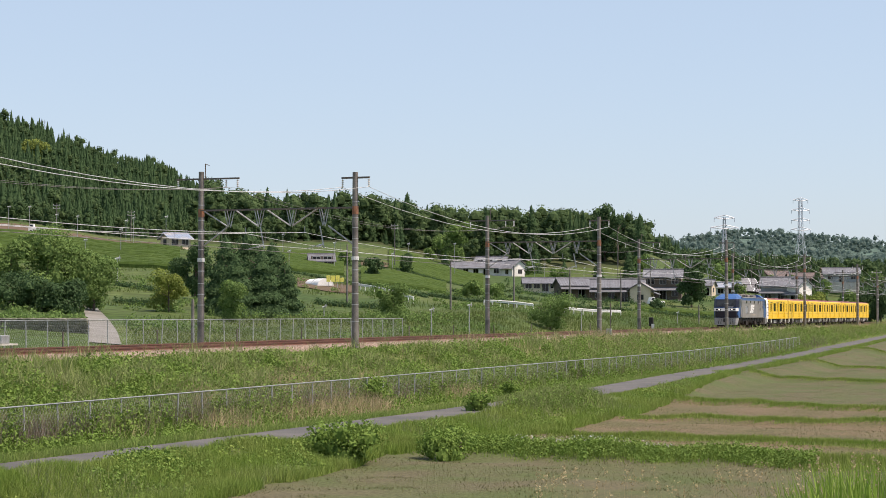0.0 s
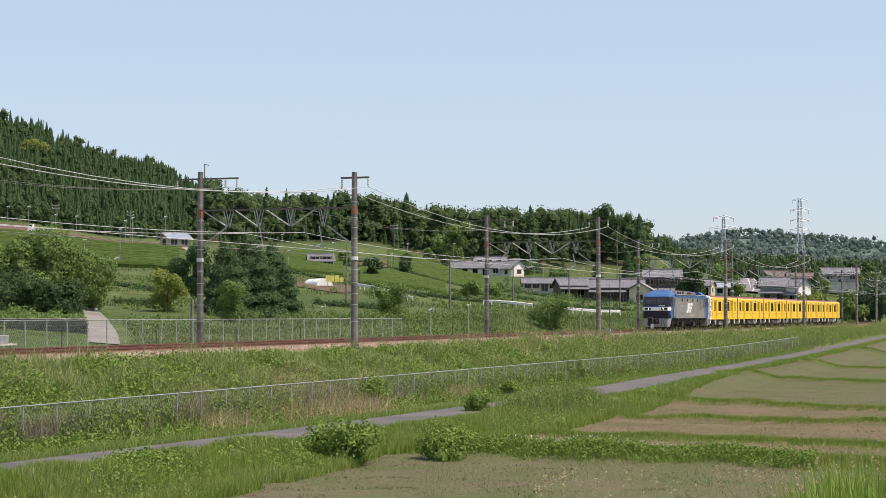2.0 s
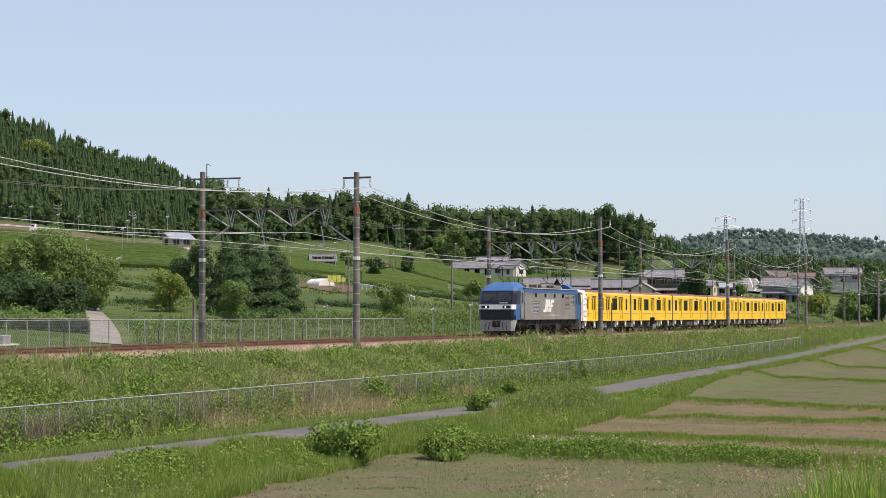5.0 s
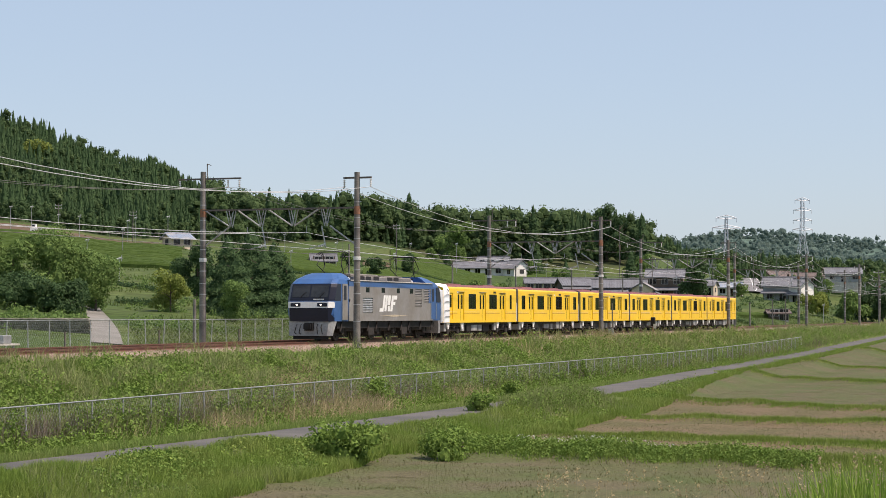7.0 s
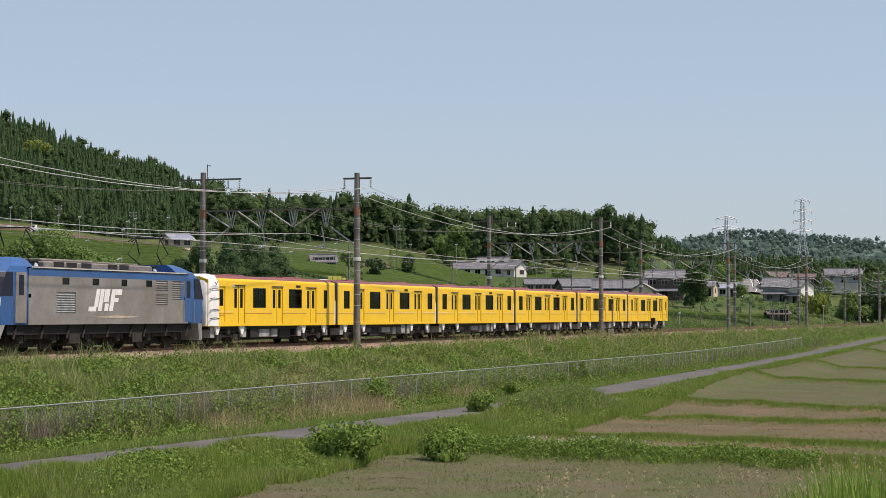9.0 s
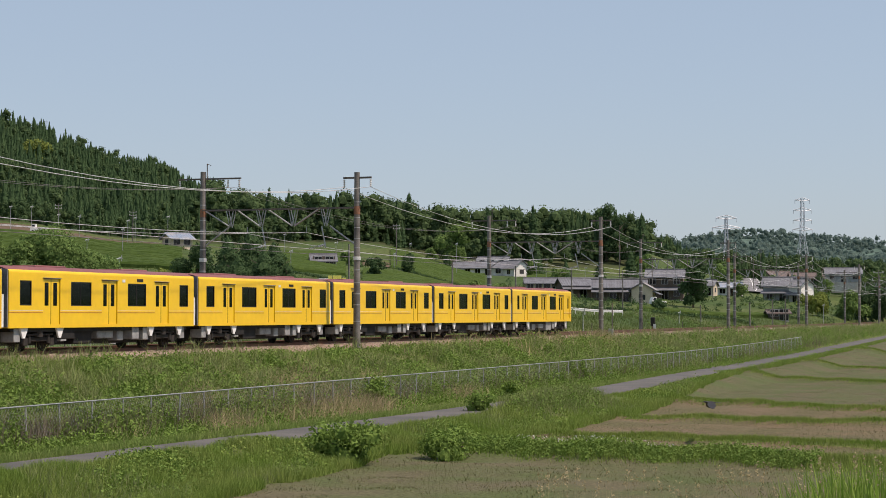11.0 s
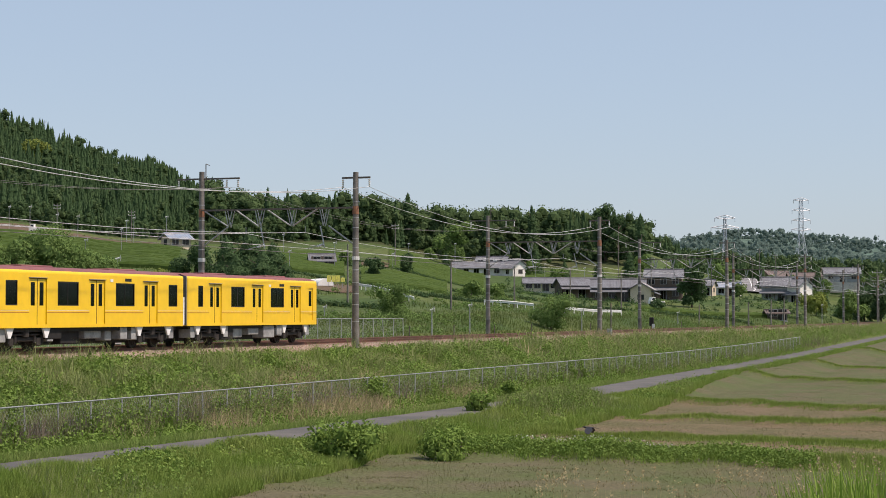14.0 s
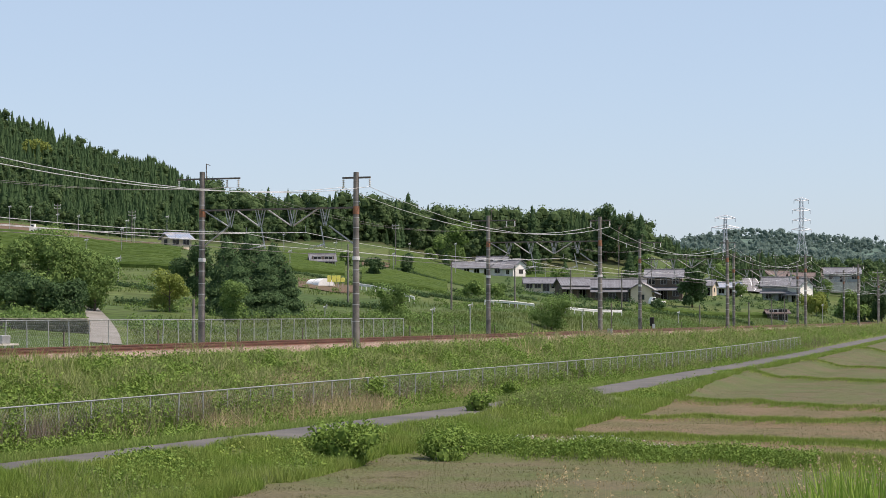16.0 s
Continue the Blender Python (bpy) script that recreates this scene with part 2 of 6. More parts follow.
def ease(a, b, v):
    t = np.clip((v - a) / (b - a), 0, 1)
    return t * t * (3 - 2 * t)


# ridges between the paddies: place along the line at x = 20, and how far they run aslant
BUNDS = ((62.7, -.2), (71.1, -.15), (85.0, -.15), (101.9, -.58), (136.8, -.45), (164.6, -.5), (201.0, -.3))


def bund_line(i, x):
    return BUNDS[i][0] + BUNDS[i][1] * (x - 20) + .25 * np.sin(x * .9 + i * 2)


def field_edge(y):
    """Where the paddies begin, beside the verge."""
    return np.interp(y, (0, 45, 54, 60, 65, 75, 80, 91, 106, 120, 141, 170, 200, 225, 300),
                     (20, 20.2, 19.7, 18.7, 20.0, 20.8, 20.3, 20.2, 18.5, 17.1, 15.5, 15.2, 15.0, 14.5, 12.5))


def path_middle(y):
    return np.interp(y, (0, 46, 60, 75, 94, 110, 129, 156, 200, 260, 400), (13.2, 13.5, 14.3, 14.8, 15.0, 14.3, 13.2, 12.1, 11.8, 11.2, 8))


def land(x, y):
    """Height of the ground."""
    x, y = np.asarray(x, float), np.asarray(y, float)
    rise = 1.5 * ease(130, 300, y)
    near = np.interp(x, (-9, 3.6, 4.6, 9.9, 11.2, 16.8, 19.0, 20), (-.42, -.42, -.6, -2.45, -2.8, -2.8, -3.3, -3.3))
    pm = path_middle(y)
    near = near + rise * ease(4, 11, x)
    e = field_edge(y)
    for i in range(len(BUNDS)):
        wide = 0.9 if i == 0 else 0.5
        near = near + (0.34 if i == 0 else 0.24) * np.exp(-((y - bund_line(i, x)) / wide) ** 2) * ease(-2.0, .5, x - e)
    near = near + (0.16 * wave_noise(x, y, 5, 4) + 0.1 * wave_noise(x, y, 2.2, 6)) * ease(4.5, 6, x) * (1 - ease(9.0, 10.3, x))
    # the verge stands a little above the path
    near = near + (.15 + .08 * wave_noise(x, y, 4, 7)) * (1 - .8 * ease(90, 105, y)) * ease(1.5, 2.4, x - pm) * (1 - ease(-2.6, -.6, x - e))
    near = near + .35 * np.exp(-((y - 86) / 5) ** 2 - ((x - pm - 2.6) / .9) ** 2)
    near = near + 0.06 * wave_noise(x, y, 4, 5) * ease(15, 16, x)
    # the grassy rise on which the camera stands
    d = np.hypot(x - CAM[0], y - CAM[1])
    near = np.maximum(near, np.where(x > 25, 0.0 - np.maximum(d - 7.5, 0) * 0.14 - np.maximum(d - 16, 0) * .1, -9))
    far = valley(x, y)
    w = 1 - ease(-17, -9, x)
    w = np.maximum(w, ease(380, 470, y))
    z = near * (1 - w) + far * w
    return z


def on(b, f):
    x, y = place(b, f)
    return x, y, float(land(np.array([x]), np.array([y]))[0])


def spaced(stops):
    out = []
    for a, b, s in stops:
        out += list(np.arange(a, b, s))
    return np.array(out + [stops[-1][1]])


def ground():
    xs = spaced(((-3000, -800, 100), (-800, -300, 20), (-300, -60, 6), (-60, -18, 2), (-18, 3, 1), (3, 24, .5), (24, 48, 1), (48, 120, 6), (120, 1500, 90)))
    ys = spaced(((-600, -20, 40), (-20, 40, 3), (40, 54, 1), (54, 106, .35), (106, 126, 1), (126, 142, .5), (142, 154, 1), (154, 170, .5), (170, 194, 1), (194, 204, .5),
                 (204, 300, 2), (300, 600, 6), (600, 1200, 16), (1200, 3600, 60)))
    X, Y = np.meshgrid(xs, ys)
    Z = land(X, Y)
    ny, nx = X.shape
    i = np.arange(ny * nx).reshape(ny, nx)
    quads = np.stack([i[:-1, :-1], i[:-1, 1:], i[1:, 1:], i[1:, :-1]], -1).reshape(-1, 4)
    me = fast_mesh("ground", np.stack([X, Y, Z], -1), 4, [TURF, SOIL, MEADOW, DUFF, BARE, HAZEFLOOR, TILLED], quads, True)
    xc, yc = (X[:-1, :-1] + X[1:, 1:]) / 2, (Y[:-1, :-1] + Y[1:, 1:]) / 2
    b, f = polar(xc, yc)
    mat = np.zeros(xc.shape, np.int32)
    mat[(xc < -12) | (yc > 420)] = 2
    field = (xc > field_edge(yc) + .2 * wave_noise(xc, yc, 3)) & (yc < 300) & (yc > 25) & (np.hypot(xc - CAM[0], yc) > 24)
    for k in range(len(BUNDS)):
        field &= np.abs(yc - bund_line(k, xc)) > (.85 if k == 0 else .4)
    mat[field] = 1
    mat[field & (yc > bund_line(0, xc)) & (yc < bund_line(3, xc))] = 6
    mat[(xc < -12) & (f > woods_from(b))] = 3
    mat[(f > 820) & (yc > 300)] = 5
    me.polygons.foreach_set("material_index", mat.ravel())
    return tagged(new("ground", me), "green verges, bare brown paddies and wooded valley side", "ground", kind="structure")


def woods_from(b):
    """How far off the woods begin, by bearing."""
    return np.interp(b, (-.35, -.233, -.159, -.11, -.04, .023, .06, .105, .115, .16, .25), (420, 440, 455, 520, 560, 585, 585, 600, 800, 900, 1100))


ground()


# ---- railway ----
GAUGE, FAR_TRACK = 1.067, -3.6
PORTALS = tuple(45.2 + 50.5 * k for k in range(8))


def ballast():
    s = Shape()
    ys = list(np.arange(20, 440, 2.0))
    rings = []
    for y in ys:
        j = 0.04 * math.sin(y * 1.7)
        rings.append([(-6.6, y, -.55), (-5.5 + j, y, -.17), (-1.8, y, -.2), (1.75 + j, y, -.17), (3.1 + 2 * j, y, -.62)])
    s.loft(rings, caps=False, closed=False)
    bed = part("ballast_bed", s, BALLAST)
    tagged(bed, "reddish brown crushed stone bed under both tracks", "track bed", kind="structure")
    n = 26000
    y = 42 + 160 * RNG.random(n) ** 1.5
    x = RNG.uniform(1.0, 3.9, n)
    z = np.interp(x, (1.0, 1.75, 3.1, 4), (-.17, -.17, -.6, -.62)) + RNG.uniform(-.01, .04, n)
    tet = np.array([(1, 0, -.5), (-.6, .8, -.4), (-.5, -.8, -.5), (0, .1, .8)])
    size = RNG.uniform(.03, .065, n)[:, None, None]
    a = RNG.uniform(0, 6.28, n)
    c, sn = np.cos(a), np.sin(a)
    v = tet[None] * size * RNG.uniform(.7, 1.3, (n, 1, 3))
    v = np.stack([v[..., 0] * c[:, None] - v[..., 1] * sn[:, None], v[..., 0] * sn[:, None] + v[..., 1] * c[:, None], v[..., 2]], -1)
    v += np.stack([x, y, z], -1)[:, None]
    f = np.array([(0, 1, 3), (1, 2, 3), (2, 0, 3)])
    idx = (np.arange(n) * 4)[:, None, None] + f[None]
    ob = new("ballast_stones", fast_mesh("ballast_stones", v, 3, [BALLAST], idx))
    tagged(ob, "loose rusty ballast stones on the shoulder", "gravel", kind="stuff")


def track(x0, label):
    t = thing("railway_track", label, "railway track", pose(x0, 0, 0), "double track", "structure")
    for side in (-1, 1):
        c = side * (GAUGE / 2 + .033)
        o = [(c - .065, -.15), (c + .065, -.15), (c + .065, -.135), (c + .012, -.11), (c + .012, -.045), (c + .033, -.03), (c + .033, -.003),
             (c + .028, 0), (c - .028, 0), (c - .033, -.003), (c - .033, -.03), (c - .012, -.045), (c - .012, -.11), (c - .065, -.135)]
        part("rail", Shape().prism(o, "y", 15, 440), RAIL, t)
    tie = mesh_of("sleeper", Shape().box(-1.0, 1.0, -.12, .12, -.3, -.15, .015), TIE)
    for k in range(150):
        ob = new("sleeper", tie)
        ob.parent = t
        ob.location = (0, 44 + .62 * k, 0)
    rest = Shape()
    for k in range(150, 620):
        rest.box(-1, 1, 44 + .62 * k - .12, 44 + .62 * k + .12, -.3, -.15)
    tagged(part("sleeper_rows", rest, TIE, t), kind="stuff")


ballast()
track(0, "rusty narrow gauge rails on concrete sleepers, near track")
track(FAR_TRACK, "rusty narrow gauge rails on concrete sleepers, far track")


def bell(s, x, y, z, n=3, r=.07, step=.11):
    for k in range(n):
        zz = z - k * step
        s.tube([(x, y, zz), (x, y, zz - .04), (x, y, zz - .055), (x, y, zz - step)], [.025, r, r * .9, .025], 8)


def pole(parent, x, h, r0=.2, r1=.15, name="pole"):
    zs = np.linspace(-1.0, h, 9)
    p = part(name, Shape().tube([(x, 0, z) for z in zs], [r0 + (r1 - r0) * i / 8 for i in range(9)], 14), CONC, parent, smooth=True)
    for z in (1.1, 2.0, 2.6, 3.2, 3.9, 5.1, 5.6, 6.2, 6.75, 7.6):
        rr = r0 + (r1 - r0) * (z + 1) / (h + 1) + .008
        part("steel_band", Shape().tube([(x, 0, z), (x, 0, z + .05)], rr, 12), STEEL, p)
    rr = r0 + (r1 - r0) * .85 + .02
    part("beam_collar", Shape().tube([(x, 0, 6.95), (x, 0, 7.4)], rr, 12), RUST, p, "rust red steel collar")
    part("number_plate", Shape().tube([(x, 0, 4.45), (x, 0, 4.65)], rr + .03, 12), PORC, p, "white painted ring")
    return p


def portal(y0, k):
    t = thing("catenary_portal", "concrete catenary poles with steel truss beam over both tracks", "catenary portal",
              pose(0, y0, 0), "catenary portals along the line")
    pole(t, 3.0, 9.25)
    pole(t, -6.35, 9.5)
    top = Shape().box(-6.3, 2.9, -.22, -.14, 7.28, 7.36).box(-6.3, 2.9, .14, .22, 7.28, 7.36)
    part("top_chord", top, DARKSTEEL, t)
    nodes = (-4.6, -2.75, -.8, 1.15)
    for x in nodes:
        s = Shape()
        for dx in (-.22, .22):
            s.tube([(x + dx, -.16, 7.3), (x, -.16, 6.35)], .028, 5).tube([(x + dx, .16, 7.3), (x, .16, 6.35)], .028, 5)
        part("hanger", s, STEEL, t)
    for a, b in (((-6.2, 7.3), (-4.7, 6.4)), ((-4.2, 7.3), (-2.85, 6.4)), ((-2.3, 7.3), (-.9, 6.4)), ((.75, 7.3), (-.7, 6.4)),
                 ((-4.75, 6.35), (-6.25, 5.3)), ((1.4, 6.35), (2.9, 5.3))):
        part("brace", Shape().tube([(a[0], 0, a[1]), (b[0], 0, b[1])], .045, 6), STEEL, t)
    # feeder arms with hanging insulators
    part("feeder_arm", Shape().box(2.2, 3.85, -.05, .05, 8.9, 9.0), DARKSTEEL, t)
    part("feeder_arm", Shape().box(-7.9, -4.0, -.05, .05, 9.05, 9.14), DARKSTEEL, t)
    part("lightning_mast", Shape().tube([(-6.1, 0, 9.0), (-6.1, 0, 9.95)], .03, 5).tube([(-6.1, 0, 9.95), (-5.85, 0, 9.85)], .02, 5), DARKSTEEL, t)
    for x, z in ((2.25, 8.9), (3.8, 8.9), (-7.8, 9.05), (-4.8, 9.05), (-4.1, 9.05)):
        s = Shape()
        bell(s, x, 0, z - .03, 4)
        part("insulator", s, PORC, t)
    # supports that hold the contact line over each track
    for x in (0, FAR_TRACK):
        s = Shape().tube([(x + .9, 0, 6.35), (x + 1.15, 0, 5.15)], .04, 6).tube([(x + 1.1, 0, 5.35), (x + .15, 0, 5.12)], .025, 5)
        part("registration_arm", s, STEEL, t)
        part("messenger_hanger", Shape().tube([(x, 0, 6.35), (x, 0, 6.0)], .02, 5), STEEL, t)
        i = Shape()
        for q in range(4):
            i.tube([(x + 1.12 - .11 * q, 0, 5.34 - .03 * q), (x + 1.02 - .11 * q, 0, 5.31 - .03 * q)], [.07, .04], 7)
        part("insulator", i, PORC, t)
    return t


for k, y0 in enumerate(PORTALS):
    portal(y0, k)


def cable(name, label, x, z, sag, r, material, x1=None):
    s = Shape()
    pts = []
    for a, b in zip(PORTALS[:-1], PORTALS[1:]):
        for i in range(12):
            u = i / 12
            pts.append((x, a + (b - a) * u, z - sag * 4 * u * (1 - u)))
    s.tube(pts + [(x, PORTALS[-1], z)], r, 4)
    ob = part(name, s, material)
    return tagged(ob, label, "wire", "overhead wires")


for x, z, sag in ((2.25, 8.44, 1.35), (3.8, 8.44, 1.45)):
    cable("feeder_wire", "bright sagging aluminium feeder wire on the near poles", x, z, sag, .016, WIRE)
for x in (-4.8, -4.1):
    cable("feeder_wire", "grey sagging feeder wire on the far poles", x, 8.6, 1.2, .008, DARKWIRE)
for x in (0, FAR_TRACK):
    cable("messenger_wire", "bright messenger wire over the track", x, 6.0, .62, .013, WIRE)
    cable("contact_wire", "copper contact wire over the track", x, 5.12, 0.0, .013, DARKWIRE if x else WIRE)
    s = Shape()
    for a, b in zip(PORTALS[:-1], PORTALS[1:]):
        for i in range(1, 10):
            u = i / 10
            s.tube([(x, a + (b - a) * u, 5.12), (x, a + (b - a) * u, 6.0 - .62 * 4 * u * (1 - u))], .006, 3, caps=False)
    tagged(part("dropper_wires", s, DARKWIRE), "thin droppers between messenger and contact wire", "wire", "overhead wires", "stuff")


def mesh_fence(name, label, x, y0, y1, step, height, wire, top_rail=True, sag=()):
    t = thing(name, label, "fence", None, "", "structure")
    post = mesh_of("post", Shape().tube([(0, 0, -.3), (0, 0, height)], .03, 7), STEEL)
    n = int((y1 - y0) / step)
    net = Shape()
    rail = Shape()
    last = None
    for i in range(n + 1):
        y = y0 + i * step
        z = float(land(x, y))
        ob = new("post", post)
        ob.parent = t
        ob.matrix_basis = pose(x, y, z, RNG.normal(0, 1.2), RNG.normal(0, 1.2), 0)
        if last is not None:
            rail.tube([(x, last[0], last[1] + height), (x, y, z + height)], .026, 6)
            # chain link: crossing slanted wires
            for k in range(int(step / .16)):
                a = k / int(step / .16)
                for d in (1, -1):
                    ya = last[0] + step * a
                    yb = ya + d * height * .55
                    za = last[1] + (z - last[1]) * a
                    p, q = Vector((x, ya, za + .05)), Vector((x, yb, za + height - .02))
                    w = Vector((0, .004, 0))
                    net.add([p - w, p + w, q + w, q - w], [(0, 1, 2, 3)])
        last = (y, z)
    part("top_rail", rail, STEEL, t)
    tagged(part("chain_link", net, wire, t), kind="stuff")
    return t


mesh_fence("railway_fence", "rusty grey chain link fence overgrown with weeds at the bank foot", 10.5, 39.0, 197.0, 2.0, 1.28, STEEL)
mesh_fence("boundary_fence", "grey chain link fence beyond the far track", -9.0, 60.0, 134.0, 2.0, 1.62, STEEL)


# ---- train ----
def walled(s, x, y0, y1, z0, z1, holes, depth, sign):
    """One side wall at x in the y-z plane, with true openings; sign: the way it faces."""
    ys = sorted({y0, y1, *[h[0] for h in holes], *[h[1] for h in holes]})
    zs = sorted({z0, z1, *[h[2] for h in holes], *[h[3] for h in holes]})
    def hole(y, z):
        return any(h[0] < y < h[1] and h[2] < z < h[3] for h in holes)
    for a, b in zip(ys[:-1], ys[1:]):
        for c, d in zip(zs[:-1], zs[1:]):
            if not hole((a + b) / 2, (c + d) / 2):
                for xx in (x, x - sign * depth):
                    s.add([(xx, a, c), (xx, b, c), (xx, b, d), (xx, a, d)], [(0, 1, 2, 3)])
    for a, b, c, d in holes:
        o, i = x, x - sign * depth
        s.add([(o, a, c), (o, b, c), (o, b, d), (o, a, d), (i, a, c), (i, b, c), (i, b, d), (i, a, d)],
              [(0, 1, 5, 4), (1, 2, 6, 5), (2, 3, 7, 6), (3, 0, 4, 7)])
    return s


YELLOW = material("yellow_car_paint", (0.83, 0.525, 0.011), (0.79, 0.495, 0.011), rough=0.35, scale=1.0, grain=3, bump=0, contrast=0.04, spec=0.5)
ROOFRED = material("dull_red_roof", (0.2, 0.07, 0.068), (0.165, 0.06, 0.06), rough=0.6, scale=1, grain=6, contrast=0.12, bump=0.05)
WHITE = material("white_paint", (0.75, 0.75, 0.73), (0.66, 0.66, 0.64), rough=0.5, scale=1.5, grain=8, contrast=0.08, bump=0.05)
ORANGE = material("orange_line", (0.5, 0.2, 0.02), rough=0.4, scale=2, grain=10, bump=0, contrast=0.05)
SHEET = material("white_wrapping", (0.8, 0.8, 0.79), (0.68, 0.69, 0.7), rough=0.6, scale=1.6, grain=5, contrast=0.08, bump=0.5)
GREYBOX = material("grey_equipment", (0.33, 0.34, 0.33), (0.22, 0.22, 0.22), rough=0.6, scale=2, grain=12, contrast=0.15)
UNDER = material("dark_underframe", (0.011, 0.0105, 0.01), (0.02, 0.018, 0.016), rough=0.8, scale=2, grain=10)
BOGIE = material("brown_bogie_steel", (0.034, 0.028, 0.023), (0.018, 0.016, 0.014), rough=0.8, scale=3, grain=20)
RUBBER = material("grey_gangway", (0.2, 0.195, 0.195), (0.15, 0.15, 0.15), rough=0.8, scale=3, grain=12)
GLASS = glass("tinted_glass", (0.27, 0.28, 0.27))
CABIN = material("car_interior", (0.25, 0.24, 0.22), (0.2, 0.19, 0.18), scale=1, grain=8, bump=0)
BLUE = material("blue_loco_paint", (0.03, 0.1, 0.27), (0.035, 0.09, 0.22), rough=0.4, scale=0.8, grain=5, contrast=0.1, bump=0)
ROOFGREY = material("sooty_roof_grey", (0.2, 0.185, 0.165), (0.13, 0.12, 0.11), rough=0.7, scale=1.2, grain=10, contrast=0.2)
GREYP = material("grey_loco_paint", (0.22, 0.215, 0.205), (0.18, 0.165, 0.145), rough=0.5, scale=0.7, grain=6, contrast=0.1, bump=0)
NAVY = material("navy_loco_paint", (0.008, 0.01, 0.024), rough=0.35, scale=1, grain=5, contrast=0.05, bump=0)
DARKGLASS = glass("cab_glass", (0.05, 0.055, 0.06))
LAMPLIT = glowing("lit_headlamp", (1.0, 0.93, 0.75), 3.0)
SCREEN = material("windscreen_glass", (0.012, 0.013, 0.014), (0.03, 0.031, 0.032), rough=0.1, scale=1.2, grain=4, bump=0, spec=0.6)


def wheelset(parent, y, r):
    s = Shape()
    for side in (-1, 1):
        c = side * .56
        s.tube([(c - .065, 0, 0), (c - .06, 0, 0), (c + .055, 0, 0), (c + .065, 0, 0)], [r * .97, r, r, r * .97], 20)
        s.tube([(c - side * .07, 0, 0), (c - side * .1, 0, 0)], r + .027, 20)
        for k in range(6):
            a = k * math.pi / 3
            s.box(c + side * .06, c + side * .085, r * .55 * math.cos(a) - .05, r * .55 * math.cos(a) + .05, r * .55 * math.sin(a) - .05, r * .55 * math.sin(a) + .05)
    s.tube([(-.8, 0, 0), (.8, 0, 0)], .08, 10)
    return part("wheelset", s, BOGIE, parent, m=pose(0, y, r))


def bogie(car, y, base, r, axles=2):
    half = base * (axles - 1) / 2
    s = Shape()
    for side in (-1, 1):
        x = side * .93
        s.box(x - .07, x + .07, y - half - .4, y + half + .4, r + .02, r + .2, .03)
        s.tube([(x, y, r + .2), (x, y, r + .5)], .24, 12)
        for k in range(axles):
            ya = y - half + k * base
            s.box(x - .1, x + .12, ya - .16, ya + .16, r - .16, r + .18, .03)
            s.tube([(x + side * .06, ya - .28, r - .05), (x + side * .06, ya - .28, r + .28)], .09, 8)
            s.tube([(x + side * .06, ya + .28, r - .05), (x + side * .06, ya + .28, r + .28)], .09, 8)
        s.tube([(x + side * .12, y - half, r + .3), (x + side * .12, y + half, r + .3)], .04, 6)
    s.box(-.9, .9, y - .25, y + .25, r, r + .25, .03)
    b = part("bogie_frame", s, BOGIE, car)
    return [(wheelset(car, y - half + k * base, r), r) for k in range(axles)]


WHEELS = []


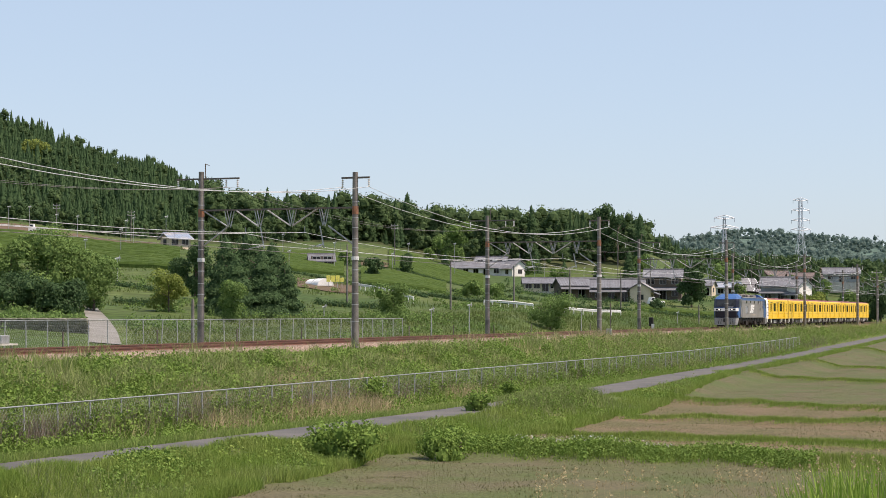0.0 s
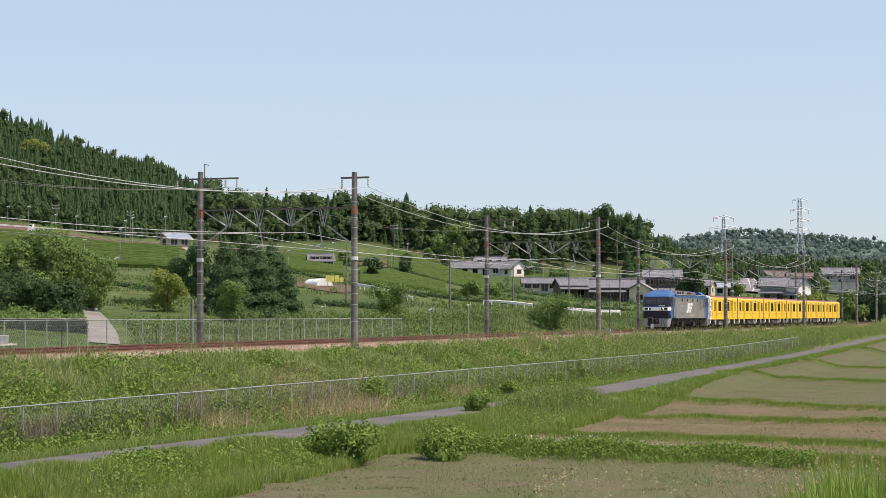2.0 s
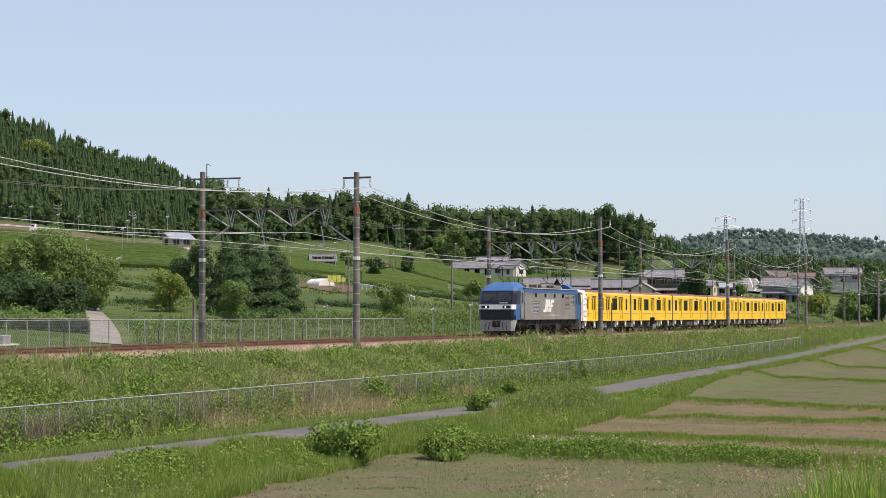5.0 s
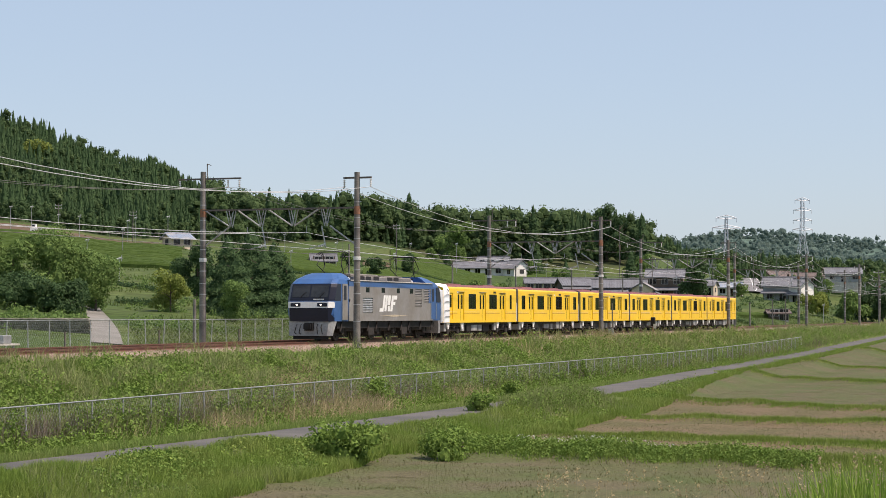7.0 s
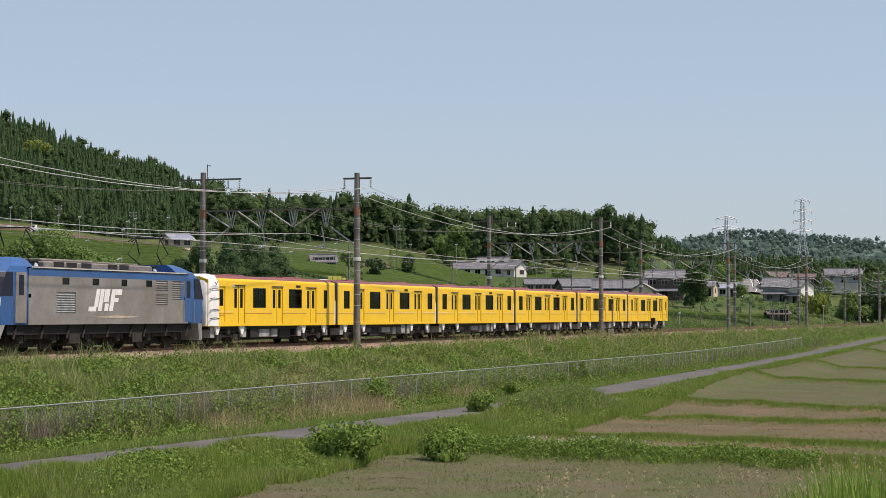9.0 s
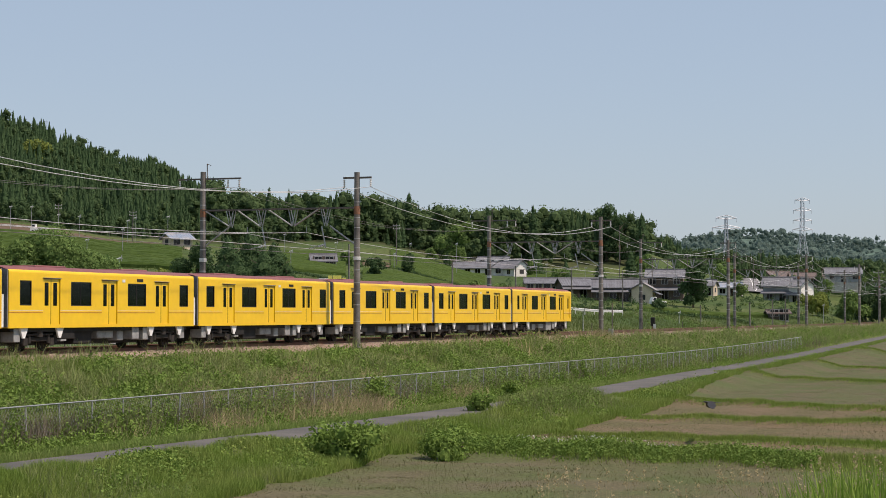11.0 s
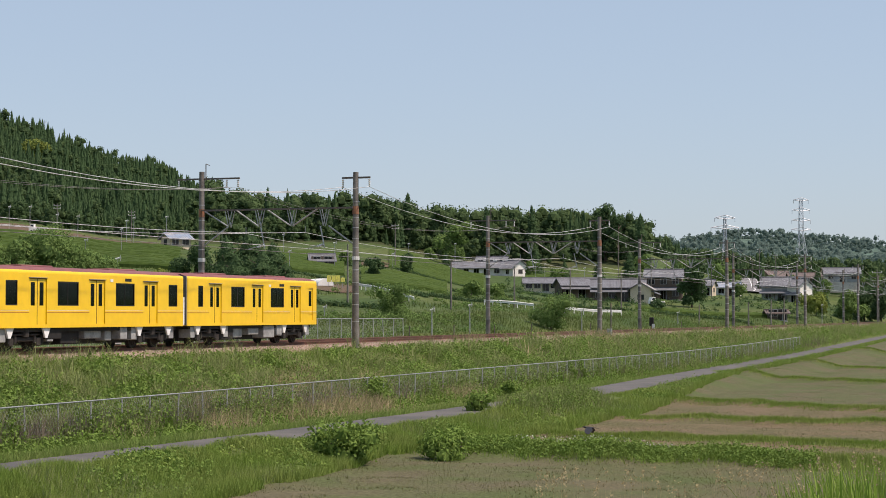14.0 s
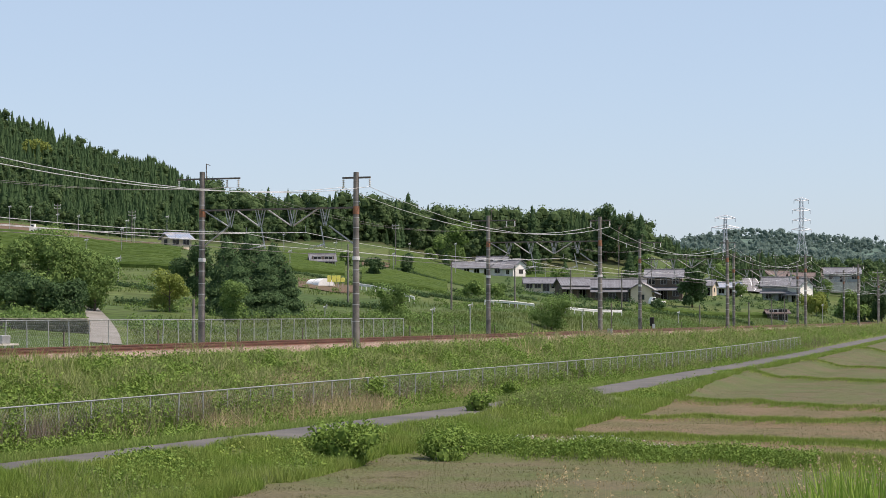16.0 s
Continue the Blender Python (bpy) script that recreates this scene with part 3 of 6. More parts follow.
def passenger_car(name, label, length, front_cab=False, rear_cab=False):
    """Yellow three-door car; its origin is at rail height, at the end that leads."""
    t = thing(name, label, "railcar", None, "train of yellow cars")
    L, hw, z0, z1 = length, 1.275, .96, 3.16
    shift = (L - 15.6) / 2
    doors = [3.16, 7.83, 12.5] if not (front_cab or rear_cab) else ([3.45, 7.9, 12.2] if front_cab else [2.9, 7.6, 12.2])
    if front_cab:
        wins = [(5.0, 6.5), (9.3, 10.95), (13.85, 14.3)]
    elif rear_cab:
        wins = [(1.1, 1.6), (4.6, 6.1), (9.15, 10.75)]
    else:
        wins = [(.8, 1.65), (4.65, 6.3), (9.4, 11.05), (14.2, 15.05)]
    holes = [(a, b, 1.86, 2.86) for a, b in wins]
    for d in doors:
        holes.append((d - .66, d + .66, 1.1, 2.97))
    cab = [(1.25, 1.9, 1.2, 2.9)] if front_cab else [(L - 1.05, L - .45, 1.2, 2.9)] if rear_cab else []
    holes += cab
    body = Shape()
    a0 = 1.05 if front_cab else 0.0
    for side in (-1, 1):
        walled(body, side * hw, a0, L, z0, z1, holes, .06, side)
        # cove between wall and roof
        prev = None
        for k in range(4):
            a = k / 3 * radians(50)
            p = (side * (hw - .16 + .16 * math.cos(a)), z1 + .16 * math.sin(a))
            if prev:
                body.add([(prev[0], a0, prev[1]), (prev[0], L, prev[1]), (p[0], L, p[1]), (p[0], a0, p[1])], [(0, 1, 2, 3)])
            prev = p
    for y in (0.0 if not front_cab else .15, L):
        r = .12
        face = [(-hw + .02, z0), (hw - .02, z0), (hw - .02, 3.2), (.8, 3.36), (-.8, 3.36), (-hw + .02, 3.2)]
        body.prism(face, "y", y - .03 if y else y, y if y else y + .03)
    body.box(-hw + .03, hw - .03, .1, L - .1, z0, z0 + .08)
    b = part("body", body, YELLOW, t)
    roof = Shape()
    outline = [(1.22, 3.262), (1.15, 3.33), (.95, 3.41), (.6, 3.455), (0, 3.47), (-.6, 3.455), (-.95, 3.41), (-1.15, 3.33), (-1.22, 3.262)]
    roof.loft([[(p[0] * k, y, 3.25 + (p[1] - 3.25) * k2) for p in outline] for y, k, k2 in
               ((a0 - .02, .97, .8), (a0 + .12, 1, 1), (L - .12, 1, 1), (L + .02, .97, .75))])
    part("roof", roof, ROOFRED, t, "dull red roof", smooth=True)
    for y in (4.2, 11.2):
        part("air_conditioner", Shape().box(-.6, .6, y - 1.2, y + 1.2, 3.4, 3.52, .04), ROOFRED, t)
    line, white = Shape(), Shape()
    spans = []
    edges = [a0] + sorted(e for d in doors for e in (d - .66, d + .66)) + [L]
    for i in range(0, len(edges) - 1, 2):
        for side in (-1, 1):
            x = side * hw
            line.box(min(x, x + side * .004), max(x, x + side * .004), edges[i], edges[i + 1], 1.56, 1.595)
            white.box(min(x, x + side * .004), max(x, x + side * .004), edges[i], edges[i + 1], 1.658, 1.67)
    part("orange_stripe", line, ORANGE, t, "thin orange waist line")
    part("white_stripe", white, WHITE, t, "thin white waist line")
    for side in (-1, 1):
        for a, e in wins:
            pane = part("window", Shape().box(side * 1.235 - .006, side * 1.235 + .006, a, e, 1.86, 2.86), GLASS, t, "dark tinted window")
            fr = Shape()
            for q in ((a - .03, a + .035, 1.83, 2.89), (e - .035, e + .03, 1.83, 2.89), (a + .035, e - .035, 1.83, 1.9), (a + .035, e - .035, 2.82, 2.89)):
                fr.box(side * 1.255 - .015, side * 1.255 + .015, *q)
            if e - a > 1.2:
                fr.box(side * 1.24 - .01, side * 1.24 + .01, (a + e) / 2 - .02, (a + e) / 2 + .02, 1.9, 2.82)
            part("window_frame", fr, UNDER, pane)
        for d in doors:
            for h in (-1, 1):
                c = d + h * .325
                leaf = Shape()
                walled(leaf, side * 1.23, c - .32, c + .32, 1.1, 2.94, [(c - .15, c + .15, 1.86, 2.8)], .03, side)
                lf = part("door_leaf", leaf, YELLOW, t)
                part("door_window", Shape().box(side * 1.225 - .004, side * 1.225 + .004, c - .15, c + .15, 1.86, 2.8), GLASS, lf, "narrow dark door pane")
            seal = Shape().box(side * 1.232 - .008, side * 1.232 + .008, d - .012, d + .012, 1.1, 2.94)
            part("door_seal", seal, UNDER, t)
            part("door_gutter", Shape().box(side * 1.29 - .015, side * 1.29 + .015, d - .7, d + .7, 2.97, 2.995), RUBBER, t)
        for q in cab:
            lf = part("cab_door", walled(Shape(), side * 1.23, q[0], q[1], q[2], q[3], [(q[0] + .12, q[1] - .12, 1.95, 2.75)], .03, side), YELLOW, t)
            part("cab_door_window", Shape().box(side * 1.225 - .004, side * 1.225 + .004, q[0] + .12, q[1] - .12, 1.95, 2.75), GLASS, lf)
        x = side * 1.28
        for y in (9.2,) if not front_cab else (3.0,):
            part("side_label", Shape().box(x - .006, x + .006, y - .3, y - .05, 2.9, 3.02), WHITE, t, "small pale sticker")
        part("destination_display", Shape().box(x - .006, x + .006, 10.2, 10.75, 2.94, 3.07), UNDER, t, "small dark display")
    inside = Shape().box(-1.15, 1.15, .3, L - .3, 1.06, 1.1).box(-1.18, 1.18, .3, L - .3, 3.1, 3.14)
    part("interior_floor", inside, CABIN, t)
    seats = Shape()
    for y in range(3):
        for side in (-1, 1):
            c = (3.2, 5.6, 10.2)[y]
            seats.box(side * .95 - .22, side * .95 + .22, c + .9 - .8, c + .9 + .8, 1.1, 1.5, .03)
    part("bench_seats", seats, RUBBER, t)
    # underfloor boxes
    r = np.random.default_rng(int(L * 10) + len(name))
    y = 3.9
    while y < L - 4.4:
        w = r.uniform(.5, 1.5)
        zb = r.uniform(.28, .5)
        x0 = r.uniform(.95, 1.18)
        part("equipment_box", Shape().box(-x0, x0, y, y + w, zb, .94, .03), GREYBOX if r.random() < .62 else UNDER, t, "grey underfloor equipment box")
        y += w + r.uniform(.12, .6)
    # floor frame, plus an added central box that blocks light below the car
    part("underframe_light_block", Shape().box(-1.1, 1.1, .4, L - .4, .8, .955).box(-.5, .5, .6, L - .6, .25, .85), UNDER, t)
    for yb in (2.6, L - 2.6):
        WHEELS.extend(bogie(t, yb, 2.0, .39))
        for dy in (-.45, .45):
            br = Shape().prism([(yb + dy * 3 - .28, .955), (yb + dy * 3 + .28, .955), (yb + dy * 3 + .06, .55), (yb + dy * 3 - .1, .55)], "x", 1.12, 1.2)
            part("jack_bracket", br, WHITE, t, "pale bogie bracket")
        for dy in (-1.75, 1.75):
            if .3 < yb + dy < L - .3:
                part("end_box", Shape().box(-1.12, 1.12, yb + dy - .22, yb + dy + .22, .4, .93, .02), GREYBOX, t)
    part("coupler", Shape().box(-.12, .12, -.25, .3, .55, .75, .02).box(-.12, .12, L - .3, L + .25, .55, .75, .02), UNDER, t)
    if not rear_cab:
        part("gangway", Shape().box(-.45, .45, L, L + .5, 1.1, 3.0, .03), RUBBER, t, "dark gangway bellows")
        part("roof_cable_cover", Shape().box(-1.24, 1.24, L + .005, L + .06, 1.0, 3.3), RUBBER, t)
    if not front_cab:
        part("end_fairing", Shape().box(-1.24, 1.24, -.06, -.005, 1.0, 3.3), RUBBER, t)
    if not rear_cab:
        part("gap_guard", Shape().box(1.2, 1.24, L + .06, L + .2, 1.0, 2.3), WHITE, t)
    if front_cab:
        w = Shape()
        rings = []
        for y, k, top in ((1.1, 1.035, 3.42), (.95, 1.05, 3.5), (.7, 1.03, 3.46), (.4, 1.04, 3.44), (.18, 1.0, 3.36), (.06, .9, 3.1)):
            h = 1.29 * k
            rings.append([(-h, y, .98), (h, y, .98), (h, y, 2.0), (h * .99, y, 3.05), (h * .86, y, top - .08), (h * .5, y, top), (-h * .5, y, top),
                          (-h * .86, y, top - .08), (-h * .99, y, 3.05), (-h, y, 2.0)])
        w.loft(rings)
        part("protective_cover", w, SHEET, t, "white sheet wrapped over the cab end", smooth=True)
        rope = Shape()
        for z in (1.35, 1.75, 2.3, 2.75):
            rope.tube([(1.365, .1, z - .02), (1.375, .5, z + .03), (1.37, 1.1, z)], .016, 5)
        part("lashing_rope", rope, UNDER, t)
        part("rope_loop", Shape().tube([(1.38, .55, 3.1), (1.4, .7, 2.98), (1.38, .9, 3.12)], .02, 5), UNDER, t)
    return t


def letter(text, size, material, parent, m, depth=.004):
    c = bpy.data.curves.new("lettering", "FONT")
    c.body, c.size, c.extrude, c.align_x = text, size, depth, "CENTER"
    c.materials.append(material)
    ob = new("lettering", c)
    ob.parent, ob.matrix_basis = parent, m
    return ob


def locomotive():
    """Six-axle electric locomotive; origin at rail height under its leading end; it faces -y."""
    t = thing("locomotive", "blue and grey electric freight locomotive with lit headlamps", "locomotive")
    L, hw = 17.9, 1.4
    zs = (1.12, 3.05, 3.42, 3.75)
    lou = [(4.5, 6.0, 1.58, 2.45)]
    rear_l = [(12.9, 14.0, 2.6, 3.06), (12.9, 14.0, 1.95, 2.45), (14.45, 15.6, 2.2, 3.06)]
    ports = [(4.95, 5.5), (7.35, 7.9), (9.8, 10.3), (12.0, 12.55)]
    side_holes = lou + rear_l
    body = Shape()
    for side in (-1, 1):
        walled(body, side * hw, 2.4, 16.0, 1.12, 3.08, side_holes + [(p, q, 2.76, 3.05) for p, q in ports], .05, side)
    body.box(-1.3, 1.3, 2.4, 16.0, 1.12, 1.2)
    part("side_panel", body, GREYP, t, "dusty grey side panels")
    upper = Shape()
    for side in (-1, 1):
        walled(upper, side * hw, 2.4, 16.0, 3.08, 3.42, [], .05, side)
    upper.box(-hw, hw, 2.4, 16.0, 3.38, 3.42)
    part("upper_band", upper, BLUE, t, "blue band below the roof")
    for side in (-1, 1):
        for a, b in ports:
            part("porthole", Shape().box(side * 1.37 - .01, side * 1.37 + .01, a, b, 2.76, 3.05), DARKGLASS, t, "small dark window")
        for a, b, c, d in side_holes:
            slats = Shape()
            k = c + .04
            while k < d - .03:
                x = side * 1.385
                slats.prism([(x - side * .03, k + .05), (x + side * .012, k), (x + side * .012, k + .02), (x - side * .03, k + .07)], "y", a, b)
                k += .1
            slats.box(side * 1.34 - .01, side * 1.34 + .01, a, b, c, d)
            part("louvre", slats, STEEL if c < 1.6 else GREYP, t, "ventilation louvre")
        part("gutter", Shape().box(side * 1.42 - .025, side * 1.42 + .025, 2.6, 15.8, 3.40, 3.45), PALE, t, "pale roof gutter strip")
        x = side * 1.405
        dm = Shape().prism([(7.1, 1.42), (9.4, 1.36), (11.7, 1.42), (9.4, 1.49)], "x", x - .004, x + .004)
        part("side_stripe", dm, material("cream", (0.5, 0.43, 0.32), scale=1, grain=6, bump=0) if side < 0 else bpy.data.materials["cream"], t, "cream lozenge stripe")
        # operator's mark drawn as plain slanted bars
        for y0, w, za, zb in ((7.0, .62, 1.66, 1.86), (7.42, .3, 1.86, 2.62), (7.78, .3, 1.68, 2.62), (8.14, .42, 2.06, 2.62), (8.3, .32, 1.68, 2.0),
                              (8.72, .32, 1.68, 2.62), (9.06, .52, 2.38, 2.62), (9.04, .34, 2.06, 2.24)):
            k = .3
            g = k * (za - 1.66)
            o = [(y0 + g, za), (y0 + w + g, za), (y0 + w + g + k * (zb - za), zb), (y0 + g + k * (zb - za), zb)]
            part("white_mark", Shape().prism(o, "x", x - .004, x + .004), WHITE, t, "white slanted bar of the mark")
    # cabs at both ends: raked blue ends with a dark wraparound windscreen
    for end in (0, 1):
        def Y(y):
            return y if end == 0 else L - y
        cab = Shape()
        rings = []
        for z, fy, w in ((1.12, .22, 1.36), (1.5, .1, 1.38), (2.2, .12, 1.4), (2.35, .16, 1.4), (3.0, .42, 1.38), (3.22, .55, 1.36), (3.45, .95, 1.3), (3.7, 1.55, 1.0), (3.82, 1.9, .75)):
            rings.append([(-w, Y(2.6 if z < 3.4 else 2.9), z), (-w, Y(fy + .28), z), (-w + .25, Y(fy), z), (w - .25, Y(fy), z), (w, Y(fy + .28), z), (w, Y(2.6 if z < 3.4 else 2.9), z)])
        cab.loft(rings)
        c = part("cab", cab, BLUE, t, "blue raked driver's cab", smooth=False)
        scr = Shape()
        for x0, x1 in ((-1.08, -.04), (.04, 1.08)):
            scr.loft([[(x0, Y(.165), 2.44), (x1, Y(.165), 2.44), (x1, Y(.2), 2.44), (x0, Y(.2), 2.44)],
                      [(x0 * .985, Y(.425), 3.1), (x1 * .985, Y(.425), 3.1), (x1 * .985, Y(.48), 3.1), (x0 * .985, Y(.48), 3.1)]])
            part("wiper", Shape().tube([((x0 + x1) / 2, Y(.14), 2.42), ((x0 + x1) / 2 + .3, Y(.25), 2.75)], .012, 4), UNDER, c)
        part("windscreen", scr, SCREEN, c, "dark windscreen")
        part("number_bar", Shape().box(.25, .85, min(Y(.09), Y(.15)), max(Y(.09), Y(.15)), 2.29, 2.36), PORC, c, "pale bar of the running number")
        surround = Shape().loft([[(-1.412, Y(1.28), z0), (-1.412, Y(fy + .27), z0), (-1.16, Y(fy - .012), z0), (1.16, Y(fy - .012), z0), (1.412, Y(fy + .27), z0), (1.412, Y(1.28), z0),
                                  (1.2, Y(1.2), z0), (-1.2, Y(1.2), z0)] for z0, fy in ((2.26, .13), (2.35, .155), (3.0, .415), (3.19, .53))])
        part("screen_surround", surround, NAVY, c)
        for side in (-1, 1):
            x = side * 1.395
            part("side_screen", Shape().prism([(Y(.5), 2.4), (Y(1.25), 2.4), (Y(1.25), 3.1), (Y(.72), 3.1)], "x", x - .012, x + .012), NAVY, c, "dark cab side window")
            d = Shape().box(x - .02, x + .014, min(Y(1.5), Y(2.25)), max(Y(1.5), Y(2.25)), 1.2, 3.2)
            dr = part("cab_door", d, BLUE if end else GREYP, c)
            part("door_window", Shape().box(x - .015, x + .02, min(Y(1.7), Y(2.05)), max(Y(1.7), Y(2.05)), 2.3, 3.1), NAVY, dr)
            for yy in (1.4, 2.35):
                part("handrail", Shape().tube([(side * 1.45, Y(yy), 1.2), (side * 1.45, Y(yy), 2.2)], .016, 5), STEEL, dr)
        part("front_band", Shape().loft([[(-1.405, Y(.4), 1.86), (-1.16, Y(.05), 1.86), (1.16, Y(.05), 1.86), (1.405, Y(.4), 1.86), (1.2, Y(.6), 1.86), (-1.2, Y(.6), 1.86)],
                                         [(-1.41, Y(.42), 2.2), (-1.17, Y(.07), 2.2), (1.17, Y(.07), 2.2), (1.41, Y(.42), 2.2), (1.2, Y(.6), 2.2), (-1.2, Y(.6), 2.2)]]), WHITE, c, "white band across the nose")
        part("nose_panel", Shape().loft([[(-1.37, Y(.46), 1.14), (-1.14, Y(.1), 1.14), (1.14, Y(.1), 1.14), (1.37, Y(.46), 1.14), (1.2, Y(.6), 1.14), (-1.2, Y(.6), 1.14)],
                                         [(-1.385, Y(.4), 1.85), (-1.15, Y(.06), 1.85), (1.15, Y(.06), 1.85), (1.385, Y(.4), 1.85), (1.2, Y(.6), 1.85), (-1.2, Y(.6), 1.85)]]), NAVY, c, "dark blue nose panel")
        for side in (-1, 1):
            h = part("headlamp_housing", Shape().box(side * .8 - .3, side * .8 + .3, min(Y(.03), Y(.2)), max(Y(.03), Y(.2)), 1.93, 2.13, .02), NAVY, c)
            part("headlamp", Shape().tube([(side * .72, Y(.1), 2.03), (side * .72, Y(.015), 2.03)], .048, 14), LAMPLIT if end == 0 else PORC, h, "lit round headlamp" if end == 0 else "")
        sk = Shape().loft([[(-1.3, Y(.3), .32), (-1.05, Y(.16), .32), (1.05, Y(.16), .32), (1.3, Y(.3), .32), (1.25, Y(.5), .32), (-1.25, Y(.5), .32)],
                           [(-1.36, Y(.42), 1.11), (-1.12, Y(.2), 1.11), (1.12, Y(.2), 1.11), (1.36, Y(.42), 1.11), (1.36, Y(.8), 1.11), (-1.36, Y(.8), 1.11)]])
        part("pilot", sk, GREYBOX, t, "grey buffer beam apron")
        part("coupler", Shape().box(-.16, .16, min(Y(-.35), Y(.3)), max(Y(-.35), Y(.3)), .68, .98, .03).box(-.26, .26, min(Y(.0), Y(.2)), max(Y(.0), Y(.2)), .6, 1.05, .02), UNDER, t)
        part("snow_plough", Shape().box(-1.05, 1.05, min(Y(.3), Y(.4)), max(Y(.3), Y(.4)), .12, .34, .01), UNDER, t)
        for x in (-.75, -.5, .5, .75):
            hose = Shape().tube([(x, Y(.15), .95), (x, Y(.02), .8), (x * 1.1, Y(.0), .5), (x * 1.05, Y(.12), .42)], .03, 6)
            part("brake_hose", hose, UNDER, t)
    # roof gear
    rf = Shape().box(-.95, .95, 4.3, 13.4, 3.42, 3.72, .06)
    part("roof_housing", rf, ROOFGREY, t, "dusty grey roof housing")
    for y in (5.0, 6.0, 7.2, 9.4, 10.4):
        for side in (-1, 1):
            part("roof_vent", Shape().box(side * .955 - .01, side * .955 + .01, y, y + .8, 3.5, 3.7), UNDER, t)
    part("roof_cover", Shape().box(-.6, .6, 4.6, 8.8, 3.72, 3.84, .04).box(-.65, .65, 9.1, 12.6, 3.72, 3.8, .03), ROOFGREY, t)
    for y in (3.4, 14.7):
        p = part("pantograph", Shape().box(-.8, .8, y - .7, y - .62, 3.62, 3.7).box(-.8, .8, y + .62, y + .7, 3.62, 3.7)
                              .tube([(-.5, y + .5, 3.7), (-.75, y - .55, 4.3), (-.62, y, 4.98)], .03, 5).tube([(.5, y + .5, 3.7), (.75, y - .55, 4.3), (.62, y, 4.98)], .03, 5)
                              .tube([(-.5, y - .5, 3.7), (-.75, y + .55, 4.3), (-.62, y, 4.98)], .03, 5).tube([(.5, y - .5, 3.7), (.75, y + .55, 4.3), (.62, y, 4.98)], .03, 5), UNDER, t, "raised diamond pantograph")
        part("collector_head", Shape().tube([(-.95, y - .15, 4.9), (-.7, y - .15, 5.05), (.7, y - .15, 5.05), (.95, y - .15, 4.9)], .025, 5)
             .tube([(-.95, y + .15, 4.9), (-.7, y + .15, 5.05), (.7, y + .15, 5.05), (.95, y + .15, 4.9)], .025, 5), UNDER, p)
        s = Shape()
        for x in (-.7, .7):
            for d in (-.65, .65):
                s.tube([(x, y + d, 3.4), (x, y + d, 3.5), (x, y + d, 3.64)], [.08, .1, .05], 8)
        part("roof_insulator", s, PORC, p)
    # frame, plus an added middle box to keep light from passing underneath
    part("underframe_light_block", Shape().box(-1.2, 1.2, 1.2, L - 1.2, .72, 1.115).box(-.45, .45, .8, L - .8, .2, .8), UNDER, t)
    for y in (3.7, 8.95, 14.2):
        WHEELS.extend(bogie(t, y, 2.5, .53))
        for dy in (-2.0, 0, 2.0):
            part("damper", Shape().tube([(1.22, y + dy - .1, .55), (1.24, y + dy + .1, 1.1)], .05, 7), BOGIE, t)
    for y in (6.3, 11.6):
        part("equipment_box", Shape().box(-1.2, 1.2, y - .45, y + .45, .3, .74, .03), BOGIE, t)
    return t


# the train: the tail stands at 176.5 m at 9 s and comes nearer at 16.43 m/s
PITCH = 16.12
LOCO = locomotive()
CARS = []
for i in range(6):
    if i == 0:
        CARS.append((passenger_car("yellow_railcar", "yellow railcar with red roof, cab end wrapped in white sheet", 15.35, front_cab=True), -95.2))
    elif i == 5:
        CARS.append((passenger_car("yellow_railcar", "yellow railcar with red roof at the train's tail", 14.95, rear_cab=True), -14.95))
    elif i == 1:
        CARS.append((passenger_car("yellow_railcar", "yellow railcar with red roof and three double doors", 15.62), -79.6 + .25))
    else:
        c = copy_thing(CARS[1][0], pose(0, 0, 0))
        CARS.append((c, -79.6 + .25 + PITCH * (i - 1)))
        WHEELS += [(o, .39) for o in c.children if o.name.startswith("wheelset")]


def tail(t):
    return 176.5 - 16.43 * (t - 9.0)


# ---- woods and trees ----
def cone_leaves(n, h, r, rng, leaf, low=.08, power=.8):
    """Leaf triangles of a conifer: drooping tiers that narrow to the top."""
    z = low + (1 - low) * (1 - np.sqrt(rng.random(n)))
    tier = 1 + .25 * np.sin(z * 30 + rng.uniform(0, 6))
    a = rng.uniform(0, 6.283, n)
    rr = r * (1 - z) ** power * tier * rng.uniform(.55, 1.05, n) + .02 * r
    c = np.stack([rr * np.cos(a), rr * np.sin(a), z * h - rr * .25], -1)
    skin = leaf_tris(c, leaf * (1.2 - .5 * z), rng, np.stack([np.cos(a), np.sin(a), np.full(n, .55)], -1))
    return np.concatenate([skin, tiers(h, r * .9, rng, low=low, power=power)])


def tiers(h, r, rng, count=8, points=11, low=.08, power=.8):
    """The dense inside of a conifer: drooping jagged skirts, one above the other."""
    out = []
    for k in range(count):
        z = low + (1 - low) * k / count
        a = np.arange(points) * 6.283 / points + rng.uniform(0, 6)
        rr = r * (1 - z) ** power * rng.uniform(.6, 1.12, points)
        ring = np.stack([rr * np.cos(a), rr * np.sin(a), z * h - rr * rng.uniform(.2, .6, points)], -1)
        top = np.array([0, 0, min(h, h * (z + 1.9 * (1 - low) / count))]) + np.append(rng.normal(0, .03, 2) * r, 0)
        out.append(np.stack([ring, np.roll(ring, -1, 0), np.broadcast_to(top, ring.shape)], 1))
    return np.concatenate(out)


